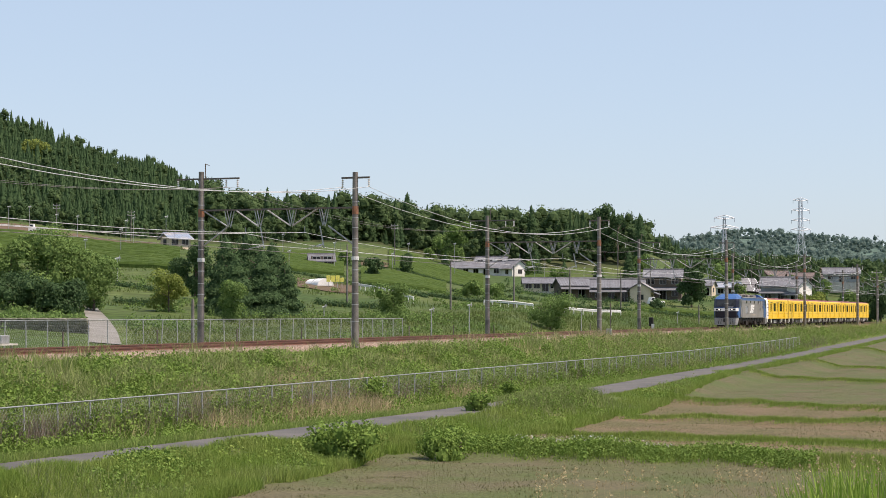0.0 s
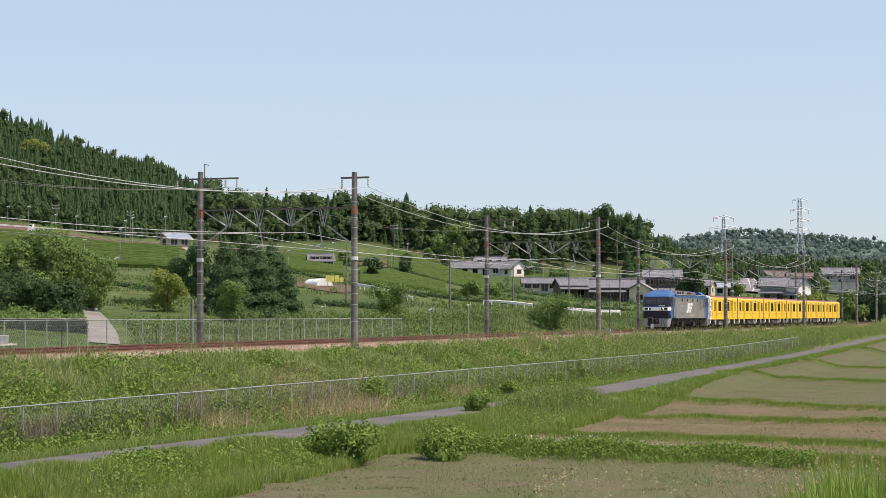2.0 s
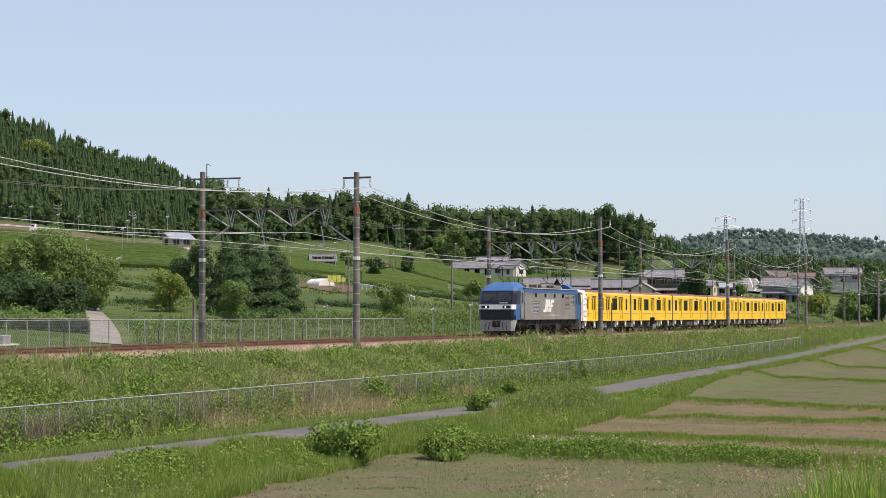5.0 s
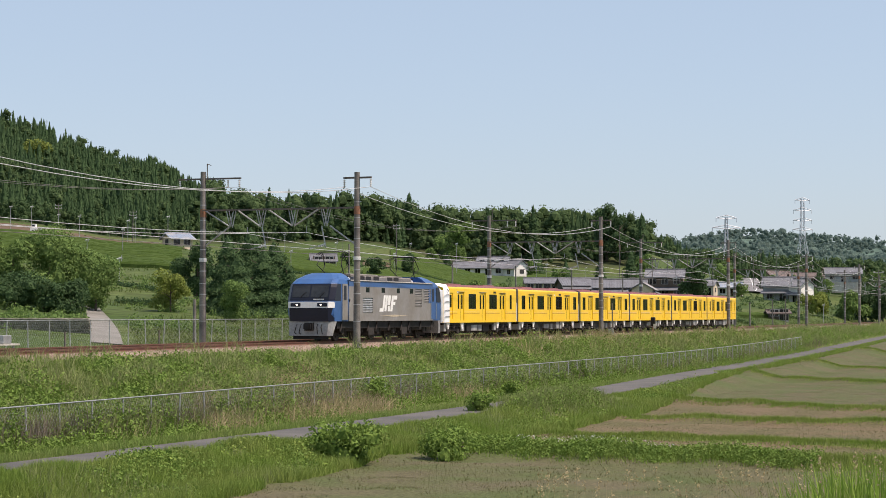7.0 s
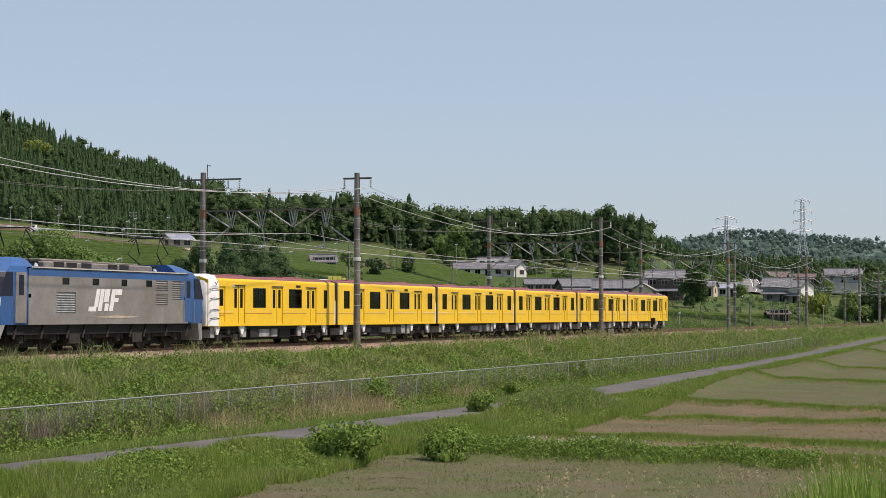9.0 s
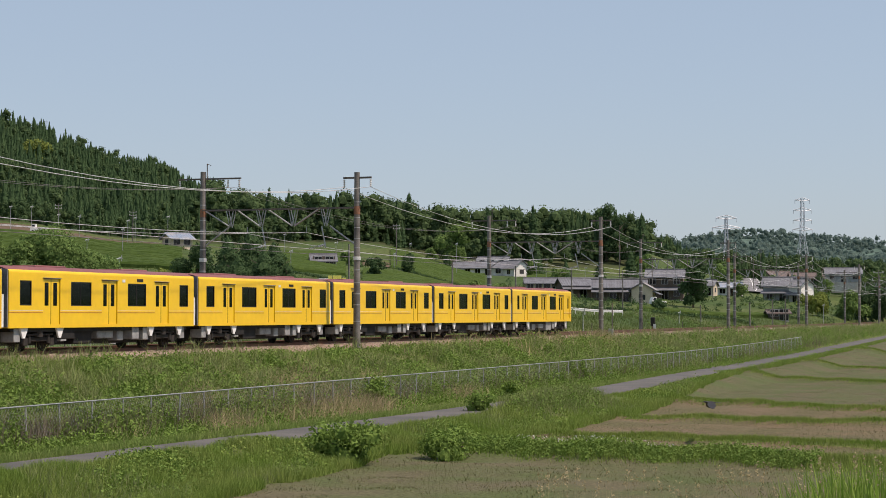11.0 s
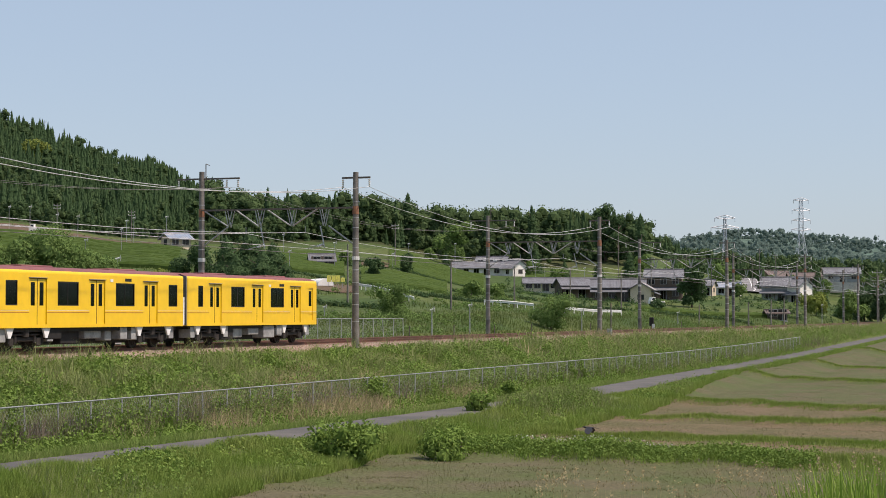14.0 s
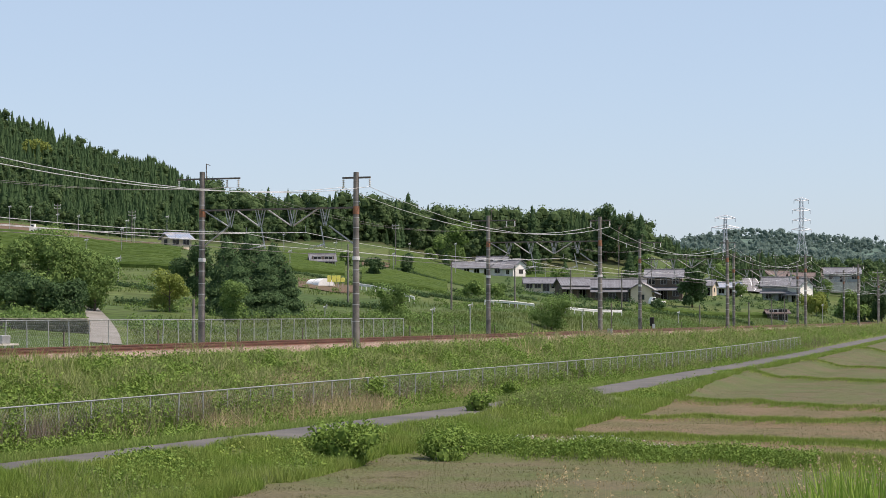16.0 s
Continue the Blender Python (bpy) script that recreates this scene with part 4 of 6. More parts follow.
def lump(c, r, rng):
    """An uneven solid clump inside a crown."""
    rows = [np.array([[0, 0, 1.0]])]
    for z, m in ((.5, 6), (-.4, 6)):
        a = np.arange(m) * 6.283 / m + (.5 if z < 0 else 0)
        q = math.sqrt(1 - z * z)
        rows.append(np.stack([q * np.cos(a), q * np.sin(a), np.full(m, z)], -1))
    rows.append(np.array([[0, 0, -.8]]))
    v = np.concatenate(rows)
    v = v * rng.uniform(.75, 1.1, (len(v), 1)) * r + c
    f = [(0, 1 + i, 1 + (i + 1) % 6) for i in range(6)]
    f += [(1 + i, 7 + i, 1 + (i + 1) % 6) for i in range(6)] + [(7 + i, 7 + (i + 1) % 6, 1 + (i + 1) % 6) for i in range(6)]
    f += [(13, 7 + (i + 1) % 6, 7 + i) for i in range(6)]
    return v[np.array(f)]


def blob_leaves(n, h, r, rng, leaf, blobs=7, low=.25, core=.74):
    """Leaf triangles of a broad crown made of several uneven clumps."""
    bc = np.stack([rng.normal(0, .38, blobs) * r, rng.normal(0, .38, blobs) * r, h * np.linspace(low + .08, .86, blobs)], -1)
    br = r * rng.uniform(.38, .65, blobs)
    k = rng.integers(0, blobs, n)
    d = rng.normal(size=(n, 3))
    d /= np.linalg.norm(d, axis=1)[:, None]
    d[:, 2] = np.where(d[:, 2] < -.4, -d[:, 2], d[:, 2])
    c = bc[k] + d * (br[k] * rng.uniform(.7, 1.06, n))[:, None]
    c[:, 2] = np.maximum(c[:, 2], h * low * .6)
    inner = [lump(bc[i], br[i] * core, rng) for i in range(blobs)]
    return np.concatenate([leaf_tris(c, np.full(n, leaf), rng, d)] + inner)


def leaf_tris(c, size, rng, facing=None, spread=.5):
    """Leaf triangles at c; with facing they lie mostly across those directions, as leaves on the skin of a crown do."""
    n = len(c)
    a, b = rng.normal(size=(n, 3)), rng.normal(size=(n, 3))
    if facing is not None:
        w = facing + spread * rng.normal(size=(n, 3))
        w /= np.linalg.norm(w, axis=1)[:, None]
        a -= w * (a * w).sum(1)[:, None]
        b = np.cross(w, a)
    a /= np.linalg.norm(a, axis=1)[:, None]
    b -= a * (a * b).sum(1)[:, None]
    b /= np.linalg.norm(b, axis=1)[:, None]
    s = (size * rng.uniform(.6, 1.4, n))[:, None]
    return np.stack([c - a * s * .6, c + a * s * .6 + b * s * .2, c + b * s], 1)


def forest(name, label, spots, kinds, mats, seed):
    """Many far trees in one mesh: spots (x, y, z, height, kind)."""
    rng = np.random.default_rng(seed)
    out = {}
    for x, y, z, h, k in spots:
        v = kinds[k][rng.integers(len(kinds[k]))]
        a = rng.uniform(0, 6.28)
        ca, sa = math.cos(a), math.sin(a)
        w = h * rng.uniform(.85, 1.15)
        p = np.stack([(v[..., 0] * ca - v[..., 1] * sa) * w + x, (v[..., 0] * sa + v[..., 1] * ca) * w + y, v[..., 2] * h + z], -1)
        out.setdefault(k, []).append(p)
    for k, ps in out.items():
        ob = new(name, fast_mesh(name, np.concatenate(ps), 3, [mats[k]]))
        tagged(ob, label, "woodland", kind="stuff")


def tree(name, label, b, f, h, r, leaves, leaf, mat, kind="broad", seed=1, trunk=.18, base=None, low=.25, blobs=9):
    rng = np.random.default_rng(seed)
    x, y, z = on(b, f)
    t = thing(name, label, "tree" if h > 2.5 else "shrub", pose(x, y, z))
    s = Shape()
    s.tube([(0, 0, -.3), (.03 * h * .2, 0, h * .35), (0, .02 * h, h * .8)], [trunk, trunk * .7, trunk * .15], 8)
    for k in range(5):
        a, zz = k * 1.3 + seed, h * (.3 + .1 * k)
        s.tube([(0, 0, zz), (math.cos(a) * r * .3, math.sin(a) * r * .3, zz + h * .08), (math.cos(a) * r * .6, math.sin(a) * r * .6, zz + h * .14)], [trunk * .4, trunk * .25, .02], 5)
    part("trunk", s, BARK, t)
    v = cone_leaves(leaves, h, r, rng, leaf, .02, .55) if kind == "cone" else blob_leaves(leaves, h, r, rng, leaf, blobs, low, .5)
    c = new("crown", fast_mesh("crown", v, 3, [mat]))
    c.parent = t
    return t


def B(px):
    """Bearing of a picture column."""
    return (px - 784) / LENS


def woods():
    rng = np.random.default_rng(3)
    con = [cone_leaves(120, 1, .205, rng, .038) for _ in range(6)]
    bro = [blob_leaves(230, 1, .32, rng, .045) for _ in range(5)]
    con2 = [cone_leaves(260, 1, .18, rng, .03) for _ in range(6)]
    bro2 = [blob_leaves(420, 1, .3, rng, .036, 11) for _ in range(6)]
    spots = []
    def sow(b0, b1, f1, gap, hs, share, start=None, cut=None):
        f = 400
        while f < f1:
            for b in np.arange(b0, b1, gap / f):
                bb, ff = b + rng.uniform(-.5, .5) * gap / f, f + rng.uniform(-.5, .5) * gap
                st = float(woods_from(bb)) if start is None else start
                if ff > st + rng.uniform(0, 10):
                    x, y, z = on(bb, ff)
                    edge = ff < st + 18
                    h = rng.uniform(*hs) * (.55 if edge else 1)
                    spots.append((x, y, z - .3, h, "c" if rng.random() < (share(bb) if not edge else .25) else "b"))
            f += gap * .9
    sow(-.26, -.095, 800, 4.6, (6.8, 10.4), lambda b: .93)
    forest("woodland", "dense dark green conifer wood on the hillside", spots, {"c": con, "b": bro}, {"c": CEDAR, "b": WOODS}, 5)
    spots.clear()
    sow(-.12, .112, 680, 5.6, (9.5, 16.5), lambda b: .5)
    forest("woodland", "dense dark green mixed wood behind the village", spots, {"c": con2, "b": bro2}, {"c": CEDAR, "b": WOODS}, 5)
    spots.clear()
    sow(.1, .25, 1010, 8.5, (9, 14), lambda b: .6, 765)
    forest("woodland", "dark green wooded rise behind the village", spots, {"c": con, "b": bro}, {"c": CEDAR, "b": WOODS}, 5)
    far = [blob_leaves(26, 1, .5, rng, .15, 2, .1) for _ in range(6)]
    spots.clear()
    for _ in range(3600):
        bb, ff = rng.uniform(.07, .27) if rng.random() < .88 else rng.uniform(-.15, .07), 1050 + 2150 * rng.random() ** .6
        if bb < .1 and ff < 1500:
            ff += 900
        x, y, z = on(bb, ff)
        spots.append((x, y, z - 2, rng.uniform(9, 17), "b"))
    forest("distant_woodland", "green woods on the far hills, with haze put into their colour", spots, {"b": far}, {"b": HAZEWOOD}, 6)


woods()
# single trees and shrubs beyond the line
k = 0
for px, f, h, r, n, leaf, mat, kind, lab in (
        (402, 175, 7.3, 2.5, 9000, .2, CEDAR, "cone", "tall dark cedar in a thick clump"), (442, 178, 8.2, 2.9, 11000, .2, CEDAR, "cone", "tall dark cedar in a thick clump"),
        (484, 180, 6.9, 2.7, 9000, .2, CEDAR, "cone", "tall dark cedar in a thick clump"), (420, 170, 5.6, 2.2, 8000, .18, CEDAR, "cone", "dark evergreen in a thick clump"),
        (466, 172, 6.2, 2.2, 8000, .18, CEDAR, "cone", "dark evergreen in a thick clump"), (508, 176, 5.0, 1.5, 6000, .18, CEDAR, "cone", "dark evergreen in a thick clump"),
        (415, 160, 3.2, 1.6, 5000, .13, BROAD, "broad", "olive green young tree before the cedars"),
        (20, 150, 5.4, 2.6, 8500, .15, BROAD, "broad", "round leafy green tree above the stone wall"), (85, 152, 6.0, 3.0, 9500, .15, BROAD, "broad", "round leafy green tree above the stone wall"),
        (140, 155, 5.0, 2.4, 7500, .15, BROAD, "broad", "round leafy green tree above the stone wall"), (-40, 150, 6.0, 2.8, 7500, .15, BROAD, "broad", "round leafy green tree above the stone wall"),
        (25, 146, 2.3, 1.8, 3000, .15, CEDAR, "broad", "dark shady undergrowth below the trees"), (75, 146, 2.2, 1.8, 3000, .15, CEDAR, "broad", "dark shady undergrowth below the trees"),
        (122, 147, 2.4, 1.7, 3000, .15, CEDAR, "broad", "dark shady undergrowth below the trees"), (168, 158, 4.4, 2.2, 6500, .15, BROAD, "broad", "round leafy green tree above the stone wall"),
        (722, 600, 17.5, 3.3, 2200, .5, CEDAR, "cone", "tall dark spire of a cedar above the wood"), (862, 600, 17, 3.0, 2200, .5, CEDAR, "cone", "tall dark spire of a cedar above the wood"),
        (942, 600, 18, 2.5, 2200, .5, CEDAR, "cone", "tall dark spire of a cedar above the wood"), (1072, 610, 18.5, 4.8, 2600, .55, CEDAR, "broad", "tall dark round tree above the wood"),
        (1135, 600, 18, 3.4, 2200, .5, CEDAR, "cone", "tall dark cedar at the wood's end"), (1095, 605, 15.5, 4.2, 2400, .5, CEDAR, "broad", "tall dark round tree above the wood"),
        (300, 165, 3.2, 1.7, 5000, .13, LIME, "broad", "yellow green fresh leaved shrub"), (347, 200, 5.6, 2.0, 9000, .17, CEDAR, "broad", "dark tree beside the poles"),
        (697, 170, 2.8, 1.9, 5500, .12, BROAD, "broad", "rounded green shrub by the line"), (975, 190, 3.0, 2.1, 5500, .12, BROAD, "broad", "rounded dark green shrub by the line"),
        (835, 300, 2.2, 1.6, 1400, .28, BROAD, "broad", "green thicket below the white house"), (880, 310, 2.0, 1.6, 1400, .28, BROAD, "broad", "green thicket below the white house"),
        (663, 330, 3.2, 1.7, 2200, .28, CEDAR, "broad", "dark round tree on the terrace"), (722, 380, 3.2, 1.9, 2000, .28, CEDAR, "broad", "dark round tree on the terrace"),
        (1160, 330, 1.8, 1.2, 900, .25, CEDAR, "broad", "dark clipped garden shrub"), (1225, 400, 9.5, 3.4, 3600, .45, CEDAR, "broad", "dark tall garden tree"),
        (62, 650, 9, 4.2, 2600, .5, LIME, "broad", "pale yellow green tree standing out on the wooded hill"), (805, 560, 13, 5, 3600, .5, BROAD, "broad", "light green broad tree at the wood's edge"), (1500, 390, 5.5, 3, 2600, .4, BROAD, "broad", "green tree by the line"),
        (1530, 400, 6, 3.2, 2600, .4, CEDAR, "broad", "dark tree by the line"), (1560, 395, 7, 3.2, 2600, .4, CEDAR, "broad", "dark tree by the line"),
        (1445, 380, 4, 2.6, 2200, .4, LIME, "broad", "fresh green tree by the line"), (1540, 520, 9, 4, 2000, .5, CEDAR, "cone", "dark conifer among the houses")):
    k += 1
    tree("tree" if h > 2.5 else "shrub", lab, B(px), f, h, r, n, leaf, mat, kind, k, low=.05 if mat is not LIME else .1, trunk=.04 + .02 * h)

rng = np.random.default_rng(77)
for px, f, h, kind in ((1195, 520, 8, 0), (1215, 500, 7, 1), (1265, 540, 9, 1), (1285, 600, 10, 0), (1305, 560, 6, 1), (1350, 620, 8, 0), (1368, 560, 5, 1), (1400, 600, 6, 1), (1425, 560, 5, 0),
                       (1448, 590, 8, 0), (1462, 540, 5, 1), (1482, 600, 8, 0), (1505, 560, 7, 1), (1525, 600, 9, 0), (1545, 560, 7, 1), (1135, 470, 7, 1), (1000, 480, 5, 0), (985, 455, 5, 1),
                       (940, 500, 4, 1), (1060, 480, 6, 0), (1115, 500, 8, 0), (1165, 470, 6, 1), (1440, 470, 4, 1), (1460, 450, 3.5, 0), (1310, 470, 3.5, 1), (790, 520, 4, 0), (760, 500, 4, 1), (610, 380, 3, 1), (950, 545, 9, 0), (1230, 600, 10, 0)):
    tree("tree", "dark garden conifer among the village houses" if kind == 0 else "rounded green tree among the village houses", B(px), f, h * rng.uniform(.85, 1.1),
         h * (.3 if kind == 0 else .42), 1500, .28, CEDAR if kind == 0 else BROAD, "cone" if kind == 0 else "broad", int(px + f), trunk=.15, low=.06)


# ---- grass, weeds and verges ----
def blades(x, y, h, w, lean, mat, name, label, rng, z=None, curved=False):
    """Grass blades as slim triangles; curved ones bend over in two pieces."""
    n = len(x)
    z = land(x, y) - .03 if z is None else z
    a = rng.uniform(0, 6.283, n)
    l = rng.normal(0, 1, (n, 2)) * (lean * h)[:, None]
    p = np.stack([x, y, z], -1)
    d = np.stack([np.cos(a) * w, np.sin(a) * w, np.zeros(n)], -1)
    tip = p + np.stack([l[:, 0], l[:, 1], h], -1)
    if curved:
        mid = p + np.stack([l[:, 0] * .35, l[:, 1] * .35, h * .62], -1)
        v = np.stack([p - d, p + d, mid + d * .85, mid - d * .85, tip], 1)
        idx = (np.arange(n) * 5)[:, None, None] + np.array([(0, 1, 2), (0, 2, 3), (3, 2, 4)])[None]
        ob = new(name, fast_mesh(name, v, 3, [mat], idx))
    else:
        ob = new(name, fast_mesh(name, np.stack([p - d, p + d, tip], 1), 3, [mat]))
    return tagged(ob, label, "grass", kind="stuff")


def clumps(x, y, r, h, per, leaf, mat, name, label, rng, category="weeds"):
    n = len(x)
    z = land(x, y)
    d = rng.normal(size=(n, per, 3))
    d /= np.linalg.norm(d, axis=2)[..., None]
    d[..., 2] = np.abs(d[..., 2])
    q = rng.uniform(.45, 1.05, (n, per, 1))
    c = d * q * np.stack([r, r, h], -1)[:, None] + np.stack([x, y, z], -1)[:, None]
    v = leaf_tris(c.reshape(-1, 3), np.full(n * per, leaf), rng, d.reshape(-1, 3), .6)
    ob = new(name, fast_mesh(name, v, 3, [mat]))
    return tagged(ob, label, category, kind="stuff")


def thinning(rng, n, y0, y1, power=1.6):
    """Distances along the line, thinner farther off."""
    u = rng.random(n)
    k = 1 - power
    return (y0 ** k + u * (y1 ** k - y0 ** k)) ** (1 / k)


def vegetation():
    rng = np.random.default_rng(21)
    # bank between the track and the fence
    n = 62000
    y, x = thinning(rng, n, 38, 340), rng.uniform(3.5, 11.2, n)
    patch = wave_noise(x, y, 9, 8)
    h = (.3 + .26 * patch + rng.uniform(0, .3, n)) * np.interp(x, (3.5, 4.6, 9.5, 11), (.5, 1, 1, .7))
    blades(x, y, np.maximum(h, .15), rng.uniform(.01, .026, n), rng.uniform(.2, .7, n), GREEN1, "bank_grass", "tall tangled green weeds on the railway bank", rng)
    n = 15000
    y, x = thinning(rng, n, 38, 330), rng.uniform(3.9, 10.6, n)
    keep = wave_noise(x, y, 7, 9) > -.55
    x, y = x[keep], y[keep]
    n = len(x)
    clumps(x, y, rng.uniform(.25, .75, n), rng.uniform(.3, .95, n) * np.interp(x, (4, 5.5), (.5, 1)), 25, .095, LEAFY, "bank_weeds", "leafy creeping weeds on the railway bank", rng)
    # bushes along the shoulder of the bank, farther up the line
    n = 90
    y, x = rng.uniform(112, 330, n), rng.uniform(4.3, 9.5, n)
    clumps(x, y, rng.uniform(.5, 1.2, n), rng.uniform(.6, 1.35, n), 150, .12, LEAFY, "bank_bushes", "low leafy bushes on the shoulder of the bank", rng)
    n = 9000
    y, x = thinning(rng, n, 110, 330, 1.2), rng.uniform(3.8, 9.5, n)
    keep = wave_noise(x, y, 9, 41) > .1
    x, y = x[keep], y[keep]
    n = len(x)
    blades(x, y, rng.uniform(.5, 1.2, n), rng.uniform(.015, .03, n), rng.uniform(.2, .6, n), PALEGRASS, "shoulder_grass", "tall pale grass on the shoulder of the bank", rng, None, True)
    n = 3200
    y, x = thinning(rng, n, 105, 300, 1.2), rng.uniform(3.7, 7.5, n)
    keep = wave_noise(x, y, 7, 43) > .25
    x, y = x[keep], y[keep]
    n = len(x)
    blades(x, y, rng.uniform(.5, 1.1, n), rng.uniform(.015, .03, n), rng.uniform(.2, .6, n), STRAW, "dry_grass", "bleached dry grass tufts on the shoulder of the bank", rng, None, True)
    # dry straw patches
    n = 16000
    y = thinning(rng, n, 38, 300)
    x = rng.uniform(5, 11.5, n)
    keep = wave_noise(x, y, 6, 11) > .7
    x, y = x[keep], y[keep]
    for cx, cy, k in ((8.4, 74.5, 900), (9.2, 77, 900), (10.0, 75.5, 700), (11.0, 74, 600), (11.4, 77, 500), (7.5, 79, 400), (8.8, 84, 500), (9.3, 66, 700), (10.0, 69, 700), (9.6, 72, 500), (10.6, 78, 400), (4.6, 141, 700), (4.4, 143, 300), (11.2, 63.5, 500), (10.9, 70.5, 400), (11, 90, 400)):
        x = np.append(x, rng.normal(cx, .5, k))
        y = np.append(y, rng.normal(cy, 1.2, k))
    n = len(x)
    blades(x, y, rng.uniform(.4, 1.05, n), rng.uniform(.009, .018, n), rng.uniform(.2, .7, n), STRAW, "dry_grass", "bleached dry grass stalks on the bank", rng)
    # brown stems tangled in the fence
    n = 9000
    y, x = thinning(rng, n, 40, 215), rng.normal(10.4, .22, n)
    blades(x, y, rng.uniform(.5, 1.4, n), rng.uniform(.008, .015, n), rng.uniform(.1, .35, n), DEAD, "dead_stems", "grey brown dead stems tangled in the fence", rng)
    # tufts of tall grass that arch over the other weeds
    m = 640
    ty, tx = thinning(rng, m, 40, 320, 1.3), rng.uniform(4.2, 11.0, m)
    x, y = np.repeat(tx, 42), np.repeat(ty, 42)
    x, y = x + rng.normal(0, .16, len(x)), y + rng.normal(0, .16, len(x))
    n = len(x)
    blades(x, y, rng.uniform(.6, 1.2, n), rng.uniform(.008, .014, n), rng.uniform(.25, .6, n), PALEGRASS, "tall_grass_tufts", "arching tufts of tall pale grass on the bank", rng, None, True)
    # creepers that climb the fence
    m = 1700
    y = thinning(rng, m, 40, 197)
    y = y[wave_noise(y, y * 0, 7, 31) > -.25]
    m = len(y)
    clumps(rng.normal(10.45, .15, m), y, rng.uniform(.15, .4, m), rng.uniform(.6, 1.35, m), 40, .085, LEAFY, "fence_creeper", "leafy creeper climbing the fence", rng)
    # foot of the fence, up to the path
    n = 40000
    y = thinning(rng, n, 38, 240)
    x = path_middle(y) - 1.3 - np.abs(rng.normal(0, .55, n))
    blades(x, y, rng.uniform(.12, .38, n), rng.uniform(.008, .016, n), rng.uniform(.2, .5, n), GREEN1, "roadside_grass", "short mixed grass between fence and path", rng)
    n = 2200
    y = thinning(rng, n, 38, 200)
    x = 10.6 + np.abs(rng.normal(0, .5, n))
    clumps(x, y, rng.uniform(.15, .4, n), rng.uniform(.2, .55, n), 30, .07, LEAFY, "roadside_weeds", "leafy weeds at the foot of the fence", rng)
    # verge between path and paddies
    n = 165000
    y = thinning(rng, n, 36, 300)
    e = field_edge(y)
    pm = path_middle(y) + 1.55
    x = pm + (e + .25 - pm) * rng.random(n)
    keep = (wave_noise(x, y, 5, 12) > -.9)
    x, y = x[keep], y[keep]
    n = len(x)
    h = (.24 + .14 * wave_noise(x, y, 3.5, 13) + rng.uniform(0, .18, n)) * np.interp(x - path_middle(y), (1.5, 3.0), (.55, 1)) * (1 - .45 * ease(90, 105, y) * (x - path_middle(y) < 3.2))
    blades(x, y, np.maximum(h, .1), rng.uniform(.008, .016, n), rng.uniform(.15, .45, n), GREEN2, "verge_grass", "fresh green grass beside the path", rng)
    n = 1800
    y = thinning(rng, n, 38, 220)
    x = path_middle(y) + 2.2 + rng.random(n) * (field_edge(y) - path_middle(y) - 2.2)
    keep = wave_noise(x, y, 8, 14) > .2
    x, y = x[keep], y[keep]
    n = len(x)
    clumps(x, y, rng.uniform(.15, .4, n), rng.uniform(.15, .4, n), 26, .07, GREEN2, "verge_weeds", "low leafy weeds on the verge", rng)
    n = 26000
    y = thinning(rng, n, 36, 260)
    pm = path_middle(y) + 2.4
    x = pm + (field_edge(y) - pm) * rng.random(n)
    keep = wave_noise(x, y, 6, 33) > .35
    x, y = x[keep], y[keep]
    n = len(x)
    blades(x, y, rng.uniform(.2, .55, n), rng.uniform(.008, .016, n), rng.uniform(.2, .5, n), PALEGRASS, "verge_tall_grass", "patches of taller seeding grass on the verge", rng)
    n = 2600
    y = thinning(rng, n, 38, 200)
    x = path_middle(y) + 2.4 + rng.random(n) * (field_edge(y) - path_middle(y) - 2.6)
    keep = wave_noise(x, y, 5, 35) > .1
    x, y = x[keep], y[keep]
    n = len(x)
    clumps(x, y, rng.uniform(.15, .5, n), rng.uniform(.2, .5, n), 30, .065, LEAFY, "verge_herbs", "broad leaved herbs on the verge", rng)
    # bunds
    for i, (b, _) in enumerate(BUNDS):
        n = (40000, 22000, 16000, 20000, 11000, 9000, 8000)[i]
        x = float(field_edge(b)) - 2.5 + rng.random(n) * (22 if i < 4 else 18)
        wide = (.6, .3, .3, .5, .3, .3, .3)[i]
        y = bund_line(i, x) + rng.normal(0, wide, n)
        blades(x, y, rng.uniform(.07, .22, n) * (1.5 if i == 0 else 1.0), rng.uniform(.008, .016, n), rng.uniform(.2, .5, n), GREEN2, "bund_grass", "grassy ridge between paddies", rng)
    n = 1600
    x = 19.5 + rng.random(n) * 14
    y = bund_line(0, x) + rng.normal(-.1, .5, n)
    clumps(x, y, rng.uniform(.15, .35, n), rng.uniform(.18, .42, n), 30, .06, LEAFY, "bund_weeds", "dark leafy weeds on the paddy ridge", rng)
    n = 500
    x = 22.5 + rng.random(n) * 6
    y = bund_line(0, x) + .4 + rng.normal(0, .3, n)
    z = land(x, y) + rng.uniform(.2, .38, len(x))
    v = leaf_tris(np.stack([x, y, z], -1), np.full(len(x), .035), rng)
    tagged(new("white_flowers", fast_mesh("white_flowers", v, 3, [PETAL])), "tiny white flowers on the paddy ridge", "flowers", kind="stuff")
    # sparse stubble and sprouts over the paddies
    n = 110000
    y = thinning(rng, n, 38, 215, 1.4)
    x = field_edge(y) + rng.random(n) * 20
    keep = wave_noise(x, y, 10, 16) + wave_noise(x, y, 2.5, 17) * .5 > -.4
    keep &= np.hypot(x - CAM[0], y) > 26
    x, y = x[keep], y[keep]
    n = len(x)
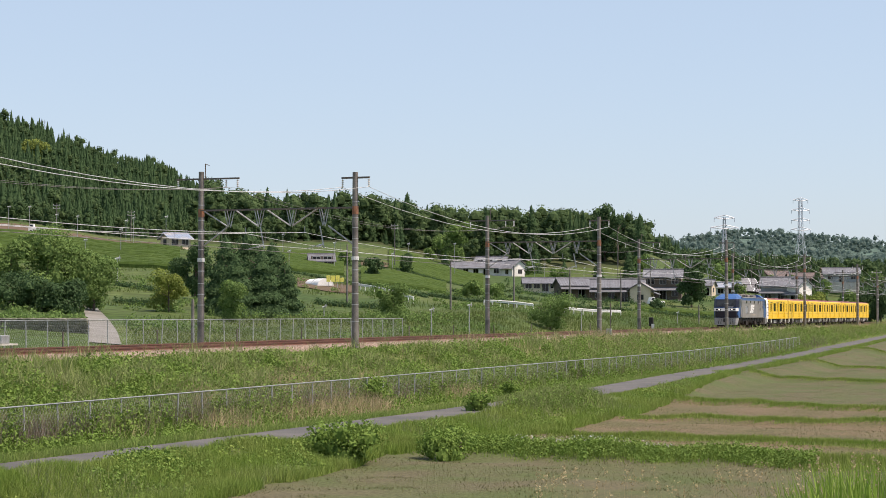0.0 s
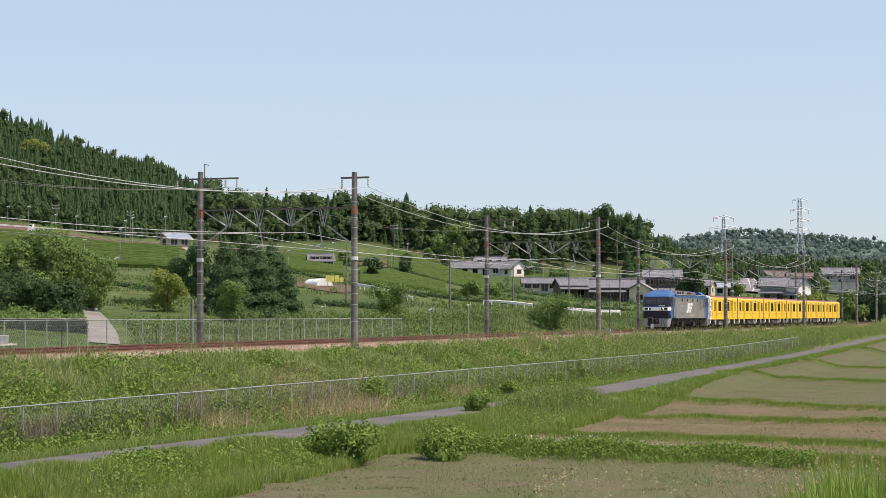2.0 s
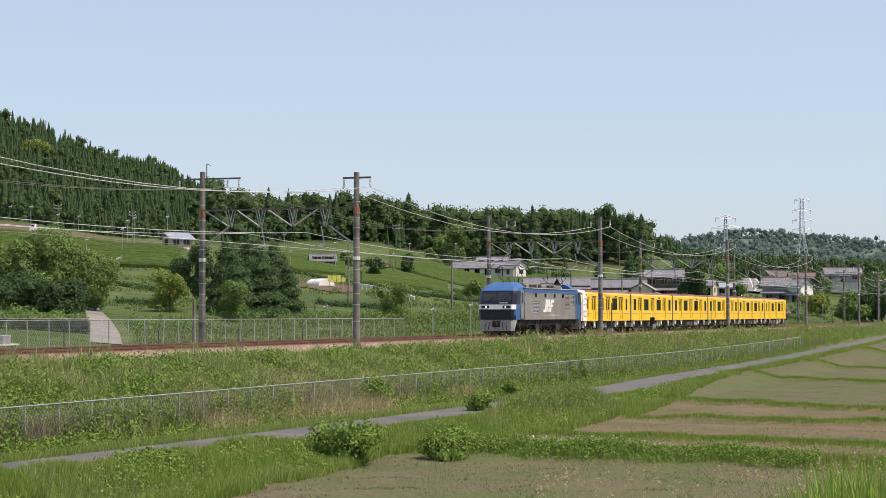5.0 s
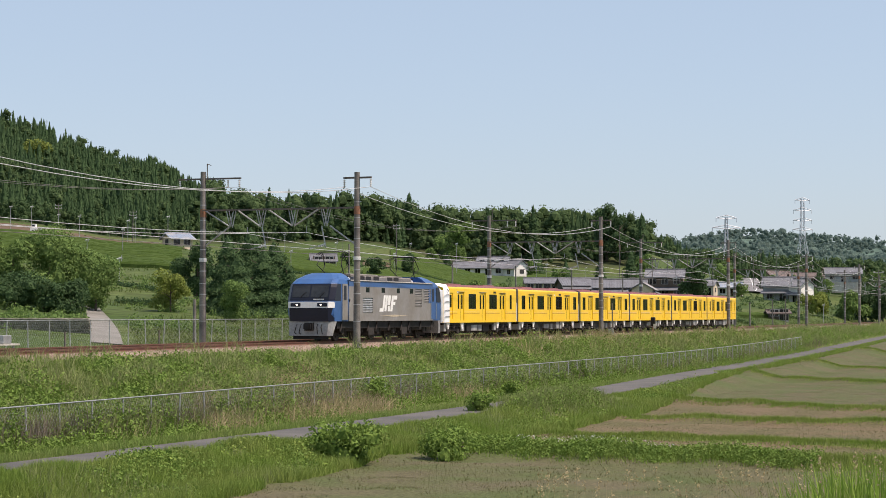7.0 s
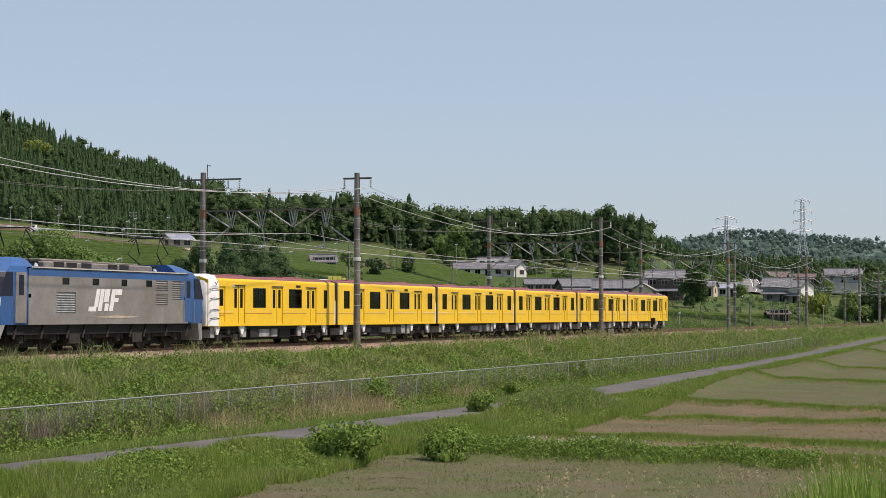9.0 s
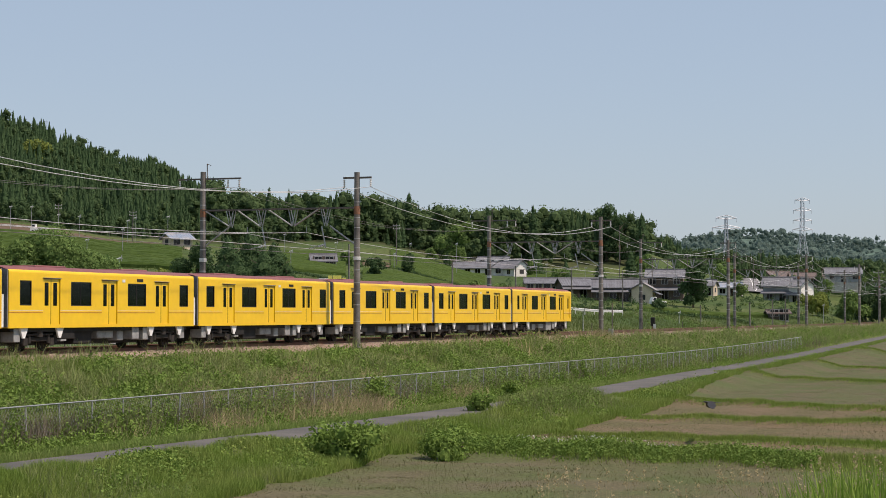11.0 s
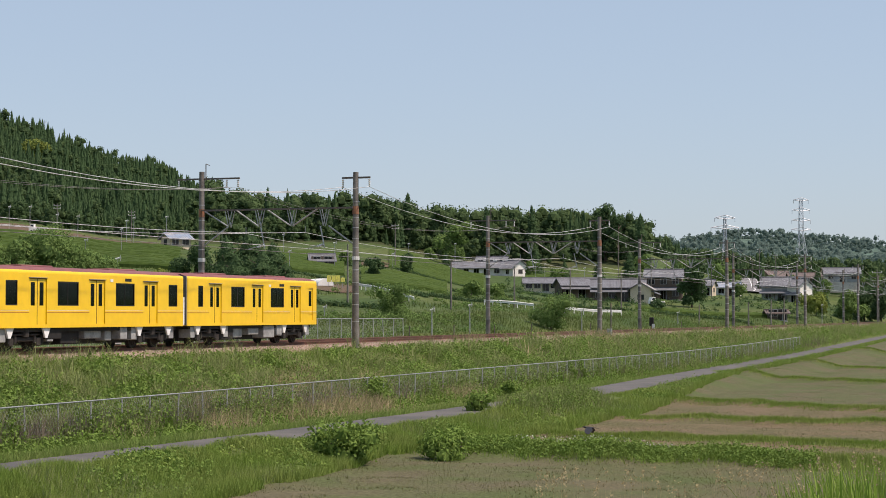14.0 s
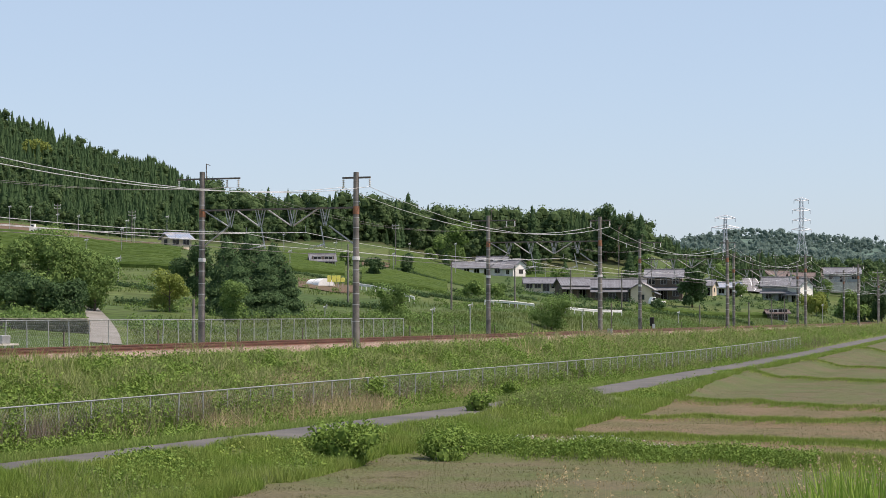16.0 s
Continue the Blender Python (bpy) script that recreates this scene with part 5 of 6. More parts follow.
    blades(x, y, rng.uniform(.03, .1, n), rng.uniform(.008, .02, n), rng.uniform(.3, 1.0, n), STUBBLE, "paddy_stubble", "thin green and straw stubble on the paddies", rng)
    # tall pale grasses that hide a bend of the path
    n = 9000
    y = rng.uniform(80, 92, n)
    x = path_middle(y) + rng.normal(2.3, .6, n)
    blades(x, y, rng.uniform(.3, .85, n), rng.uniform(.008, .016, n), rng.uniform(.15, .4, n), PALEGRASS, "tall_grass", "tall pale green grass hanging over the path", rng)
    n = 260
    y = rng.uniform(80, 91, n)
    x = path_middle(y) + rng.normal(2.4, .5, n)
    clumps(x, y, rng.uniform(.25, .5, n), rng.uniform(.4, .8, n), 40, .075, LEAFY, "tall_weeds", "leafy weeds beside the path", rng)
    # reeds on the rise close to the camera
    n = 1500
    px = np.append(rng.uniform(930, 1600, 600), rng.normal(1520, 62, 900))
    f = rng.uniform(13, 18, n)
    x, y = place((px - 784) / LENS, f)
    z = land(x, y)
    tip = np.interp(px, (900, 1100, 1380, 1420, 1480, 1568), (872, 862, 846, 838, 822, 812)) + rng.uniform(-12, 55, n)
    h = 1.51 + (556.4 - tip) / LENS * f - z
    green = px > 1395
    blades(x[green], y[green], h[green], rng.uniform(.008, .019, green.sum()), rng.uniform(.04, .2, green.sum()), REED, "reeds", "bright green reeds close to the camera", rng, z[green], True)
    dry = ~green | (rng.random(n) < .25)
    blades(x[dry], y[dry], h[dry], rng.uniform(.003, .007, dry.sum()), rng.uniform(.05, .22, dry.sum()), STRAW, "dry_reeds", "bleached dry reed stalks close to the camera", rng, z[dry])
    m = 85
    px = rng.uniform(950, 1568, m)
    f = rng.uniform(13, 17, m)
    x, y = place((px - 784) / LENS, f)
    zt = 1.51 + (556.4 - rng.uniform(830, 878, m) + 24 * (px > 1420)) / LENS * f
    zb = land(x, y)
    blades(x, y, zt - zb, np.full(m, .006), np.zeros(m), STRAW, "seed_stalks", "upright dry reed stalks", rng, zb)
    c = np.repeat(np.stack([x, y, zt], -1), 16, 0) + rng.normal(0, 1, (m * 16, 3)) * (.007, .007, .03)
    tagged(new("seed_heads", fast_mesh("seed_heads", leaf_tris(c, np.full(len(c), .014), rng), 3, [STRAW])), "pale feathery seed heads of dry reeds", "grass", kind="stuff")
    # rough growth beyond the far track
    n = 60000
    y = thinning(rng, n, 70, 420)
    x = -9.4 - np.abs(rng.normal(0, 9, n))
    b, f = polar(x, y)
    keep = ~((b < -.165) & (b > -.19) & (f < 168))
    x, y = x[keep], y[keep]
    n = len(x)
    h = np.where((b[keep] < -.163) & (f[keep] < 121), .35, 1) * (.1 + .15 * rng.random(n) + .2 * np.maximum(wave_noise(x, y, 12, 19), 0)) * (1 + .8 * ease(125, 170, y))
    blades(x, y, h, rng.uniform(.012, .03, n), rng.uniform(.15, .45, n), ROUGH, "far_side_grass", "rough green grass beyond the railway", rng)
    n = 3600
    b, f = rng.uniform(-.24, .235, n), thinning(rng, n, 118, 420, 1.2)
    x, y = place(b, f)
    keep = ((wave_noise(x, y, 40, 20) > .15) | ((b < -.19) & (f < 150))) & (x < -11) & ~((b < -.165) & (b > -.19) & (f < 160))
    x, y = x[keep], y[keep]
    n = len(x)
    clumps(x, y, rng.uniform(.3, .9, n), rng.uniform(.3, .9, n), 55, .14, BROAD, "terrace_scrub", "green scrub along the terraces", rng)
    n = 240
    b, f = rng.uniform(.03, .21, n), rng.uniform(355, 480, n)
    x, y = place(b, f)
    clumps(x, y, rng.uniform(.5, 1.3, n), rng.uniform(.6, 1.6, n), 60, .2, CEDAR, "garden_hedges", "dark clipped hedges round the village gardens", rng, "hedge")
    # dark hedge clumps added to draw the shadow lines along the terrace edges
    hx, hy = [], []
    for c0, f0, c1, f1 in ((140, 300, 300, 262), (495, 330, 640, 300), (500, 395, 640, 370), (540, 440, 700, 430), (640, 345, 790, 318), (690, 400, 830, 390), (620, 285, 760, 250), (560, 210, 700, 200),
                           (800, 330, 950, 320), (1010, 300, 1120, 300), (1130, 360, 1420, 350), (205, 180, 300, 172), (205, 215, 290, 205), (-30, 372, 130, 366), (1150, 300, 1330, 290), (760, 260, 900, 255), (900, 400, 1000, 395)):
        k = int(abs(c1 - c0) * 1.1)
        u = rng.random(k)
        px, py = place(B(c0 + (c1 - c0) * u), f0 + (f1 - f0) * u + rng.normal(0, .3, k))
        hx.append(px), hy.append(py)
    x, y = np.concatenate(hx), np.concatenate(hy)
    n = len(x)
    clumps(x, y, rng.uniform(.3, .6, n), rng.uniform(.35, .8, n), 20, .16, CEDAR, "terrace_shadow_hedges", "dark hedge clumps put in for the shadow lines of the terrace edges", rng, "hedge")
    # banks of longer grass that step down the tea terraces
    n = 30000
    b, f = rng.uniform(-.24, .08, n), rng.uniform(150, 380, n)
    x, y = place(b, f)
    keep = (np.abs(np.sin(valley(x, y) * 1.9)) > .82) & (x < -14)
    x, y = x[keep], y[keep]
    n = len(x)
    blades(x, y, rng.uniform(.25, .6, n), rng.uniform(.03, .07, n), rng.uniform(.2, .6, n), ROUGH, "terrace_grass", "long grass on the terrace banks", rng)


ROUGH = foliage("rough_far_grass", (0.084, 0.1254, 0.0358), (0.1176, 0.1456, 0.0493), ((0.056, 0.0952, 0.0224), (0.1008, 0.1456, 0.0403), (0.168, 0.1848, 0.0739)), scale=0.2)
DEAD = foliage("dead_stalks", (0.2, 0.165, 0.125), (0.15, 0.125, 0.1), ((0.12, 0.1, 0.08), (0.27, 0.225, 0.17)), scale=0.8)
PETAL = material("white_petals", (0.8, 0.8, 0.76), scale=2, grain=8, bump=0)
STUBBLE = foliage("stubble", (0.135, 0.13, 0.068), (0.1, 0.12, 0.042), ((0.085, 0.11, 0.035), (0.16, 0.145, 0.08), (0.24, 0.2, 0.13)), scale=0.3)
PALEGRASS = foliage("pale_tall_grass", (0.1952, 0.244, 0.0854), (0.244, 0.2684, 0.1098), ((0.122, 0.183, 0.0488), (0.2318, 0.2806, 0.1037), (0.3782, 0.366, 0.1952)), scale=0.6)
REED = foliage("reed_leaves", (0.17, 0.28, 0.04), (0.23, 0.32, 0.06), ((0.1, 0.18, 0.025), (0.2, 0.32, 0.045), (0.32, 0.4, 0.11)), scale=1.5)
vegetation()


def path():
    """The narrow asphalt way at the foot of the bank."""
    rings = []
    for y in np.arange(25, 330, 1.5):
        m = float(path_middle(y))
        row = []
        for k in (-1.5, -1.4, 0, 1.4, 1.5):
            e = .06 * math.sin(y * 1.3 + k * 2) * (abs(k) > 1)
            x = m + k + e
            row.append((x, y, float(land(m, y)) + (.05 if abs(k) < 1.45 else -.15) + .02 * (k == 0)))
        rings.append(row)
    p = part("path", Shape().loft(rings, caps=False, closed=False), ASPHALT, smooth=True)
    tagged(p, "narrow worn grey asphalt path", "path", kind="structure")


path()
for px, py, f, r, h, n, lab in ((617, 822, 61, 1.0, 1.15, 3600, "bushy green shrub at the paddy's edge"), (795, 800, 63.5, .95, .75, 2400, "low dark green shrub at the paddy's edge"),
                                (845, 735, 84, .7, .75, 900, "small leafy shrub beside the path"), (665, 692, 85.5, .7, 1.3, 1600, "leafy creeper over the fence"),
                                (1013, 660, 116, .35, 1.3, 500, "dark ivy on a fence post"), (1030, 660, 118, .3, 1.35, 500, "dark ivy on a fence post"), (905, 672, 100, .5, .7, 500, "leafy shrub before the fence")):
    tree("shrub", lab, B(px), f, h, r, n, .085, LEAFY, "broad", int(px), trunk=.03, low=0.0, blobs=14)


# ---- beyond the line: roads, walls, fields, houses ----
def ribbon(name, label, rows, material, lift=.06, category="road"):
    """A road surface through rows of (column, distance, width in metres across the view)."""
    rings = []
    for i in range(len(rows) - 1):
        for u in np.linspace(0, 1, 8, endpoint=i == len(rows) - 2):
            px, f, w = (rows[i][j] * (1 - u) + rows[i + 1][j] * u for j in range(3))
            row = []
            for k in (-.5, 0, .5):
                x, y, z = on(B(px) + k * w / f, f)
                row.append((x, y, z + lift))
            rings.append(row)
    s = Shape().loft(rings, caps=False, closed=False)
    return tagged(part(name, s, material), label, category, kind="structure")


RAMP = material("worn_concrete_ramp", (0.2, 0.19, 0.17), (0.14, 0.135, 0.115), scale=0.4, grain=8, bump=0.3)
ribbon("farm_road", "pale concrete ramp climbing behind the fence", ((188, 110, 1.9), (183, 125, 1.8), (172, 148, 1.7), (160, 166, 1.2)), RAMP)


def stone_wall():
    t = thing("stone_wall", "dark mossy dry stone retaining wall", "wall", None, "", "structure")
    stones = [mesh_of("stone", Shape().box(-.19, .19, -.12, .12, -.11, .11, .035), STONE) for _ in range(1)]
    x, y = place(B(-60), 121)
    x2, y2 = place(B(158), 118)
    n, ang = 44, math.degrees(math.atan2(y2 - y, x2 - x))
    z = min(float(land(x, y)), float(land(x2, y2))) - .1
    for r in range(5):
        for i in range(n):
            u = (i + .5 * (r % 2)) / n
            if u <= 1:
                ob = new("stone", stones[0])
                ob.parent = t
                ob.matrix_basis = pose(x + (x2 - x) * u, y + (y2 - y) * u, z + .1 + r * .215, RNG.normal(0, 3), RNG.normal(0, 3), ang + RNG.normal(0, 3)) @ Matrix.Diagonal((*RNG.uniform(.85, 1.1, 3), 1))


PALEROAD = material("sunlit_road", (0.17, 0.165, 0.165), (0.14, 0.135, 0.135), scale=0.1, grain=2)
STONE = material("mossy_stone", (0.2, 0.18, 0.15), (0.12, 0.12, 0.075), scale=1.5, grain=10, bump=0.7, per_object=0.35)
stone_wall()


def tea_field(label, c0, c1, f0, f1, gap=1.8, skew=0.0):
    rng = np.random.default_rng(int(f0 + c0))
    verts = []
    cols = np.arange(B(c0), B(c1), .9 / f0)
    for f in np.arange(f0, f1, gap):
        ff = f + skew * (cols - cols[0]) * f0
        x, y = place(cols, ff)
        wob = .04 * rng.normal(size=len(cols))
        profile = ((-.6, -.1), (-.52, .5), (-.25, .78), (.25, .8), (.52, .5), (.6, -.1))
        lines = []
        for d, h in profile:
            px, py = place(cols, ff + d)
            z = land(px, py) + h + (wob if h > .3 else 0) + .02 * rng.normal(size=len(cols))
            lines.append(np.stack([px, py, z], -1))
        for a, b in zip(lines[:-1], lines[1:]):
            verts.append(np.stack([a[:-1], a[1:], b[1:], b[:-1]], 1))
    me = fast_mesh("tea_field", np.concatenate(verts), 4, [TEA])
    return tagged(new("tea_field", me), label, "tea field", kind="stuff")


tea_field("rows of clipped green tea bushes on the slope", 0 - 40, 150, 300, 372)
tea_field("rows of clipped green tea bushes on the slope", 60, 325, 268, 372, skew=-.35)
tea_field("rows of clipped green tea bushes on the slope", 500, 612, 330, 455, skew=.3)
tea_field("rows of clipped green tea bushes on the slope", 640, 800, 300, 350, skew=.4)
tea_field("rows of clipped green tea bushes on the slope", 690, 860, 400, 500, skew=.2)
tea_field("low rows of clipped tea bushes by the houses", 1125, 1400, 330, 352)
tea_field("low rows of clipped tea bushes by the houses", 930, 1010, 470, 520)


def bare_patch(label, c0, c1, f0, f1):
    rings = []
    for f in np.linspace(f0, f1, 6):
        rings.append([(x, y, z + .12) for x, y, z in (on(B(c), f + 3 * math.sin(c * .05)) for c in np.linspace(c0, c1, 14))])
    tagged(part("bare_field", Shape().loft(rings, caps=False, closed=False), BARE, smooth=True), label, "field", kind="structure")


bare_patch("bare brown ploughed strip above the tea", -60, 330, 382, 425)
bare_patch("bare tan cleared slope", 640, 690, 390, 440)
bare_patch("bare brown plot with a plastic tunnel", 528, 625, 245, 300)

TILE = material("grey_roof_tile", (0.16, 0.165, 0.18), (0.12, 0.12, 0.13), rough=0.5, scale=0.8, grain=6, contrast=0.3, bump=0.5)
BLUETIN = material("blue_tin_roof", (0.2, 0.25, 0.33), (0.3, 0.3, 0.31), rough=0.5, scale=0.5, grain=4)
BROWNTILE = material("brown_roof_tile", (0.14, 0.1, 0.085), (0.11, 0.09, 0.085), rough=0.6, scale=0.8, grain=6, bump=0.5)
PLASTER = material("white_plaster", (0.78, 0.76, 0.71), (0.68, 0.66, 0.61), scale=0.6, grain=6, contrast=0.08)
CREAM = material("cream_plaster", (0.62, 0.52, 0.38), (0.52, 0.44, 0.33), scale=0.6, grain=6, contrast=0.1)
TIMBER = material("dark_timber", (0.12, 0.085, 0.065), (0.09, 0.07, 0.055), scale=1, grain=8)
GREYWALL = material("grey_siding", (0.3, 0.32, 0.34), (0.25, 0.26, 0.28), scale=0.6, grain=6, contrast=0.1)
PANE = glass("house_glass", (0.08, 0.09, 0.1))
# near-black colour that stands in for the shade inside the houses
ROOMSHADE = material("room_shade", (0.04, 0.04, 0.04), scale=1, grain=4, bump=0)


def house(label, px, py, f, w, d, wh, rh, wall, roof, turn=0, windows=3, storeys=1, name="house", hip=0.0, door=True, gable_wall=None):
    """A small house: px, py give the bearing and elevation of its foot, f the distance; turn: its ridge against the view."""
    x, y = place(B(px), f)
    z = max(1.51 + (556.4 - py) / LENS * f, float(land(x, y)) - .3)
    t = thing(name, label, "house" if name == "house" else name, pose(x, y, z, 0, 0, HEAD + turn))
    holes = []
    for s in range(storeys):
        z0 = .8 + s * 2.7
        for i in range(windows):
            c = -w / 2 + (i + .5) * w / windows
            if not (door and s == 0 and i == windows // 2):
                holes.append((c - .75, c + .75, z0, z0 + 1.2))
            else:
                holes.append((c - .8, c + .8, .05, 2.05))
    # front and back walls are drawn across y, the ends across x
    for sign in (-1, 1):
        tmp = Shape()
        walled(tmp, sign * d / 2, -w / 2, w / 2, 0, wh, holes if sign < 0 else [], .15, sign)
        part("wall", Shape().add([(v[1], v[0], v[2]) for v in tmp.v], tmp.f), wall, t)
    for sign in (-1, 1):
        g = Shape().prism([(-d / 2, 0), (d / 2, 0), (d / 2, wh), (0, wh + rh * (1 - hip) - .1), (-d / 2, wh)], "x", sign * w / 2 - .08, sign * w / 2 + .08)
        part("gable_wall", g, gable_wall or wall, t)
        # opaque pane, the darkness indoors is its colour
        gw = Shape().box(sign * (w / 2 + .09) - .02, sign * (w / 2 + .09) + .02, -.7, .7, .9, 2.0)
        part("gable_window", gw, ROOMSHADE, t)
    part("plinth", Shape().box(-w / 2 - .1, w / 2 + .1, -d / 2 - .1, d / 2 + .1, -3.0, .02), PALE, t)
    # thin dark sheet behind the front openings in place of shaded rooms
    part("room_shade_sheet", Shape().box(-w / 2 + .3, w / 2 - .3, -d / 2 + .6, -d / 2 + .64, .05, wh - .1), ROOMSHADE, t)
    for a, b, c, e in holes:
        win = part("window" if e - c < 1.5 else "door", Shape().box(a, b, -d / 2 + .07, -d / 2 + .09, c, e), PANE, t)
        fr = Shape()
        for q in ((a, a + .07, c, e), (b - .07, b, c, e), (a, b, c - .03, c + .05), (a, b, e - .05, e + .03), ((a + b) / 2 - .03, (a + b) / 2 + .03, c, e)):
            fr.box(q[0], q[1], -d / 2 - .03, -d / 2 + .05, q[2], q[3])
        part("frame", fr, STEEL, win)
    o, e = .7, .55
    rf = Shape()
    for sign in (-1, 1):
        rise = rh / (d / 2)
        eave = (sign * (d / 2 + o), wh - o * rise * .9)
        rf.prism([eave, (0, wh + rh), (0, wh + rh + .16), (eave[0], eave[1] + .16)], "x", -w / 2 - e, w / 2 + e)
    r = part("roof", rf, roof, t)
    part("ridge", Shape().box(-w / 2 - e - .05, w / 2 + e + .05, -.16, .16, wh + rh + .08, wh + rh + .34, .05), roof, r)
    tiles = Shape()
    for k in range(int((w + 2 * e) / .6)):
        xx = -w / 2 - e + .3 + k * .6
        tiles.tube([(xx, -(d / 2 + o), wh - o * rise * .9 + .17), (xx, 0, wh + rh + .17)], .05, 4)
    part("tile_ribs", tiles, roof, r)
    if wh >= 3:
        zl = 2.5
        low = Shape().prism([(-d / 2 - 1.5, zl - .5), (-d / 2 - .01, zl + .12), (-d / 2 - .01, zl + .26), (-d / 2 - 1.5, zl - .36)], "x", -w / 2 - .5, w / 2 + .5)
        part("lower_roof", low, roof, t)
        for k in range(int(w / 2.4) + 1):
            xx = -w / 2 + .2 + k * (w - .4) / int(w / 2.4)
            part("veranda_post", Shape().box(xx - .06, xx + .06, -d / 2 - 1.3, -d / 2 - 1.18, -.3, zl - .36), TIMBER, t)
    return t


house("large white plastered farmhouse with grey tiled roof", 857, 492, 520, 17, 7, 2.3, 1.5, PLASTER, TILE, -12, 6)
house("upper storey wing of the farmhouse under grey tiles", 872, 474, 524, 8, 6, 1.4, 1.5, PLASTER, TILE, -12, 3, door=False)
house("white gabled wing of the farmhouse", 912, 491, 512, 5.0, 5.0, 2.6, 1.9, PLASTER, TILE, -57, 1, door=False)
house("small dark shed with wide tiled roof", 570, 483, 360, 4.2, 4, 1.3, 1.1, TIMBER, TILE, 8, 2, name="shed")
house("cream walled hut under a blue grey tin roof", 312, 443, 385, 4.6, 4, 2.2, .9, CREAM, BLUETIN, 35, 2, name="hut", door=False)
house("long low barn with pale grey roof", 958, 517, 430, 7.5, 5, 2.0, 1.0, CREAM, TILE, 0, 4, name="barn")
house("dark timber house with grey tiled roof", 1024, 533, 420, 9, 6, 3.0, 1.4, TIMBER, TILE, 12, 3)
house("long timber house with grey tiled roof", 1095, 541, 410, 11, 6, 3.2, 1.5, TIMBER, TILE, -6, 4)
house("small cream gabled house beside the farm", 1137, 540, 405, 3.6, 4.5, 3.2, 1.3, CREAM, TILE, 75, 1)
house("two storey dark timber house with grey roof", 1176, 538, 430, 8, 6, 5.2, 1.5, TIMBER, TILE, -10, 3, storeys=2)
house("small plaster house with grey roof", 1246, 527, 470, 5, 5, 2.6, 1.2, CREAM, TILE, -20, 2)
house("two storey grey sided house with tiled roof", 1385, 541, 450, 9, 6, 4.0, 1.8, GREYWALL, TILE, -15, 3, storeys=1)
house("white gabled wing of the grey house", 1416, 541, 446, 4, 4, 4.4, 1.4, PLASTER, TILE, -57, 1)
house("tin roofed field shed open in front", 1374, 568, 330, 3.2, 3, 1.3, .4, TIMBER, BROWNTILE, 0, 2, name="shed")
house("brown roofed house among trees", 1375, 501, 700, 9, 7, 2.4, 1.8, TIMBER, BROWNTILE, 20, 3)
house("long pale roofed house in the village", 1430, 503, 640, 13, 7, 2, 1.6, TIMBER, BROWNTILE, 0, 4)
house("brown roofed house in the village", 1475, 500, 660, 8, 7, 3, 1.8, CREAM, BROWNTILE, 15, 3)
house("grey roofed village house", 1490, 500, 560, 10, 6, 2.6, 1.5, GREYWALL, TILE, -8, 3)
house("small white village house", 1290, 532, 480, 5.5, 5, 2.4, 1.0, PLASTER, BLUETIN, -20, 2)
house("white house on the ridge", 541, 361, 900, 6, 6, 2.5, 1.5, PLASTER, BLUETIN, 10, 2)
ribbon("hill_road", "grey asphalt road with white lines climbing the hill", ((1332, 520, 8.5), (1335, 600, 7.5), (1328, 720, 7.5), (1318, 800, 7)), PALEROAD, .6)
for off in (-3.2, .4, 3.2):
    ribbon("road_line", "white painted road line", tuple((c + off * LENS / f, f, .28) for c, f, w in ((1332, 520, 0), (1335, 600, 0), (1328, 720, 0), (1318, 800, 0))), WHITE, .68, "road marking")


def guard_rail(label, rows, h=.75):
    t = thing("guard_rail", label, "guard rail")
    pts = []
    for (c0, f0), (c1, f1) in zip(rows[:-1], rows[1:]):
        for u in np.linspace(0, 1, 12, endpoint=False):
            pts.append(on(B(c0 + (c1 - c0) * u), f0 + (f1 - f0) * u))
    pts.append(on(B(rows[-1][0]), rows[-1][1]))
    s = Shape().tube([(p[0], p[1], p[2] + h) for p in pts], .08, 6)
    for a, b in zip(pts[:-1], pts[1:]):
        s.add([(a[0], a[1], a[2] + h - .24), (b[0], b[1], b[2] + h - .24), (b[0], b[1], b[2] + h), (a[0], a[1], a[2] + h)], [(0, 1, 2, 3)])
        s.add([(a[0] + .05, a[1] + .02, a[2] + h - .25), (b[0] + .05, b[1] + .02, b[2] + h - .25), (b[0] + .05, b[1] + .02, b[2] + h - .07), (a[0] + .05, a[1] + .02, a[2] + h - .07)], [(0, 1, 2, 3)])
    part("beam", s, WHITE, t)
    for p in pts[::2]:
        part("post", Shape().tube([(p[0], p[1], p[2] - .3), (p[0], p[1], p[2] + h)], .06, 6), WHITE, t)


guard_rail("white guard rail along the sloping lane", ((632, 262), (680, 245), (733, 225)))
guard_rail("white guard rail along the valley road", ((858, 238), (945, 238)))
guard_rail("white guard rail along the valley road", ((1000, 245), (1100, 250)))


def fan_pole(px, top, foot, f, group="frost fans on poles", head=1.0):
    """A slim pole with a frost fan at its head."""
    x, y = place(B(px), f)
    z0 = float(land(x, y))
    z1 = 1.51 + (556.4 - top) / LENS * f
    t = thing("frost_fan", "slim grey pole with a frost fan above the tea", "frost fan", pose(x, y, 0), group)
    part("pole", Shape().tube([(0, 0, z0 - .3), (0, 0, z1)], [.06, .045], 7), STEEL, t)
    part("motor", Shape().tube([(-.3 * head, -.05, z1 - .05), (.35 * head, .05, z1 + .1 * head)], .14 * head, 8), PORC, t)
    part("rotor", Shape().box(.36 * head, .36 * head + .04, -.45 * head, .45 * head, z1 + .04, z1 + .1).box(.37 * head, .37 * head + .04, -.05, .05, z1 - .35 * head, z1 + .5 * head), STEEL, t)


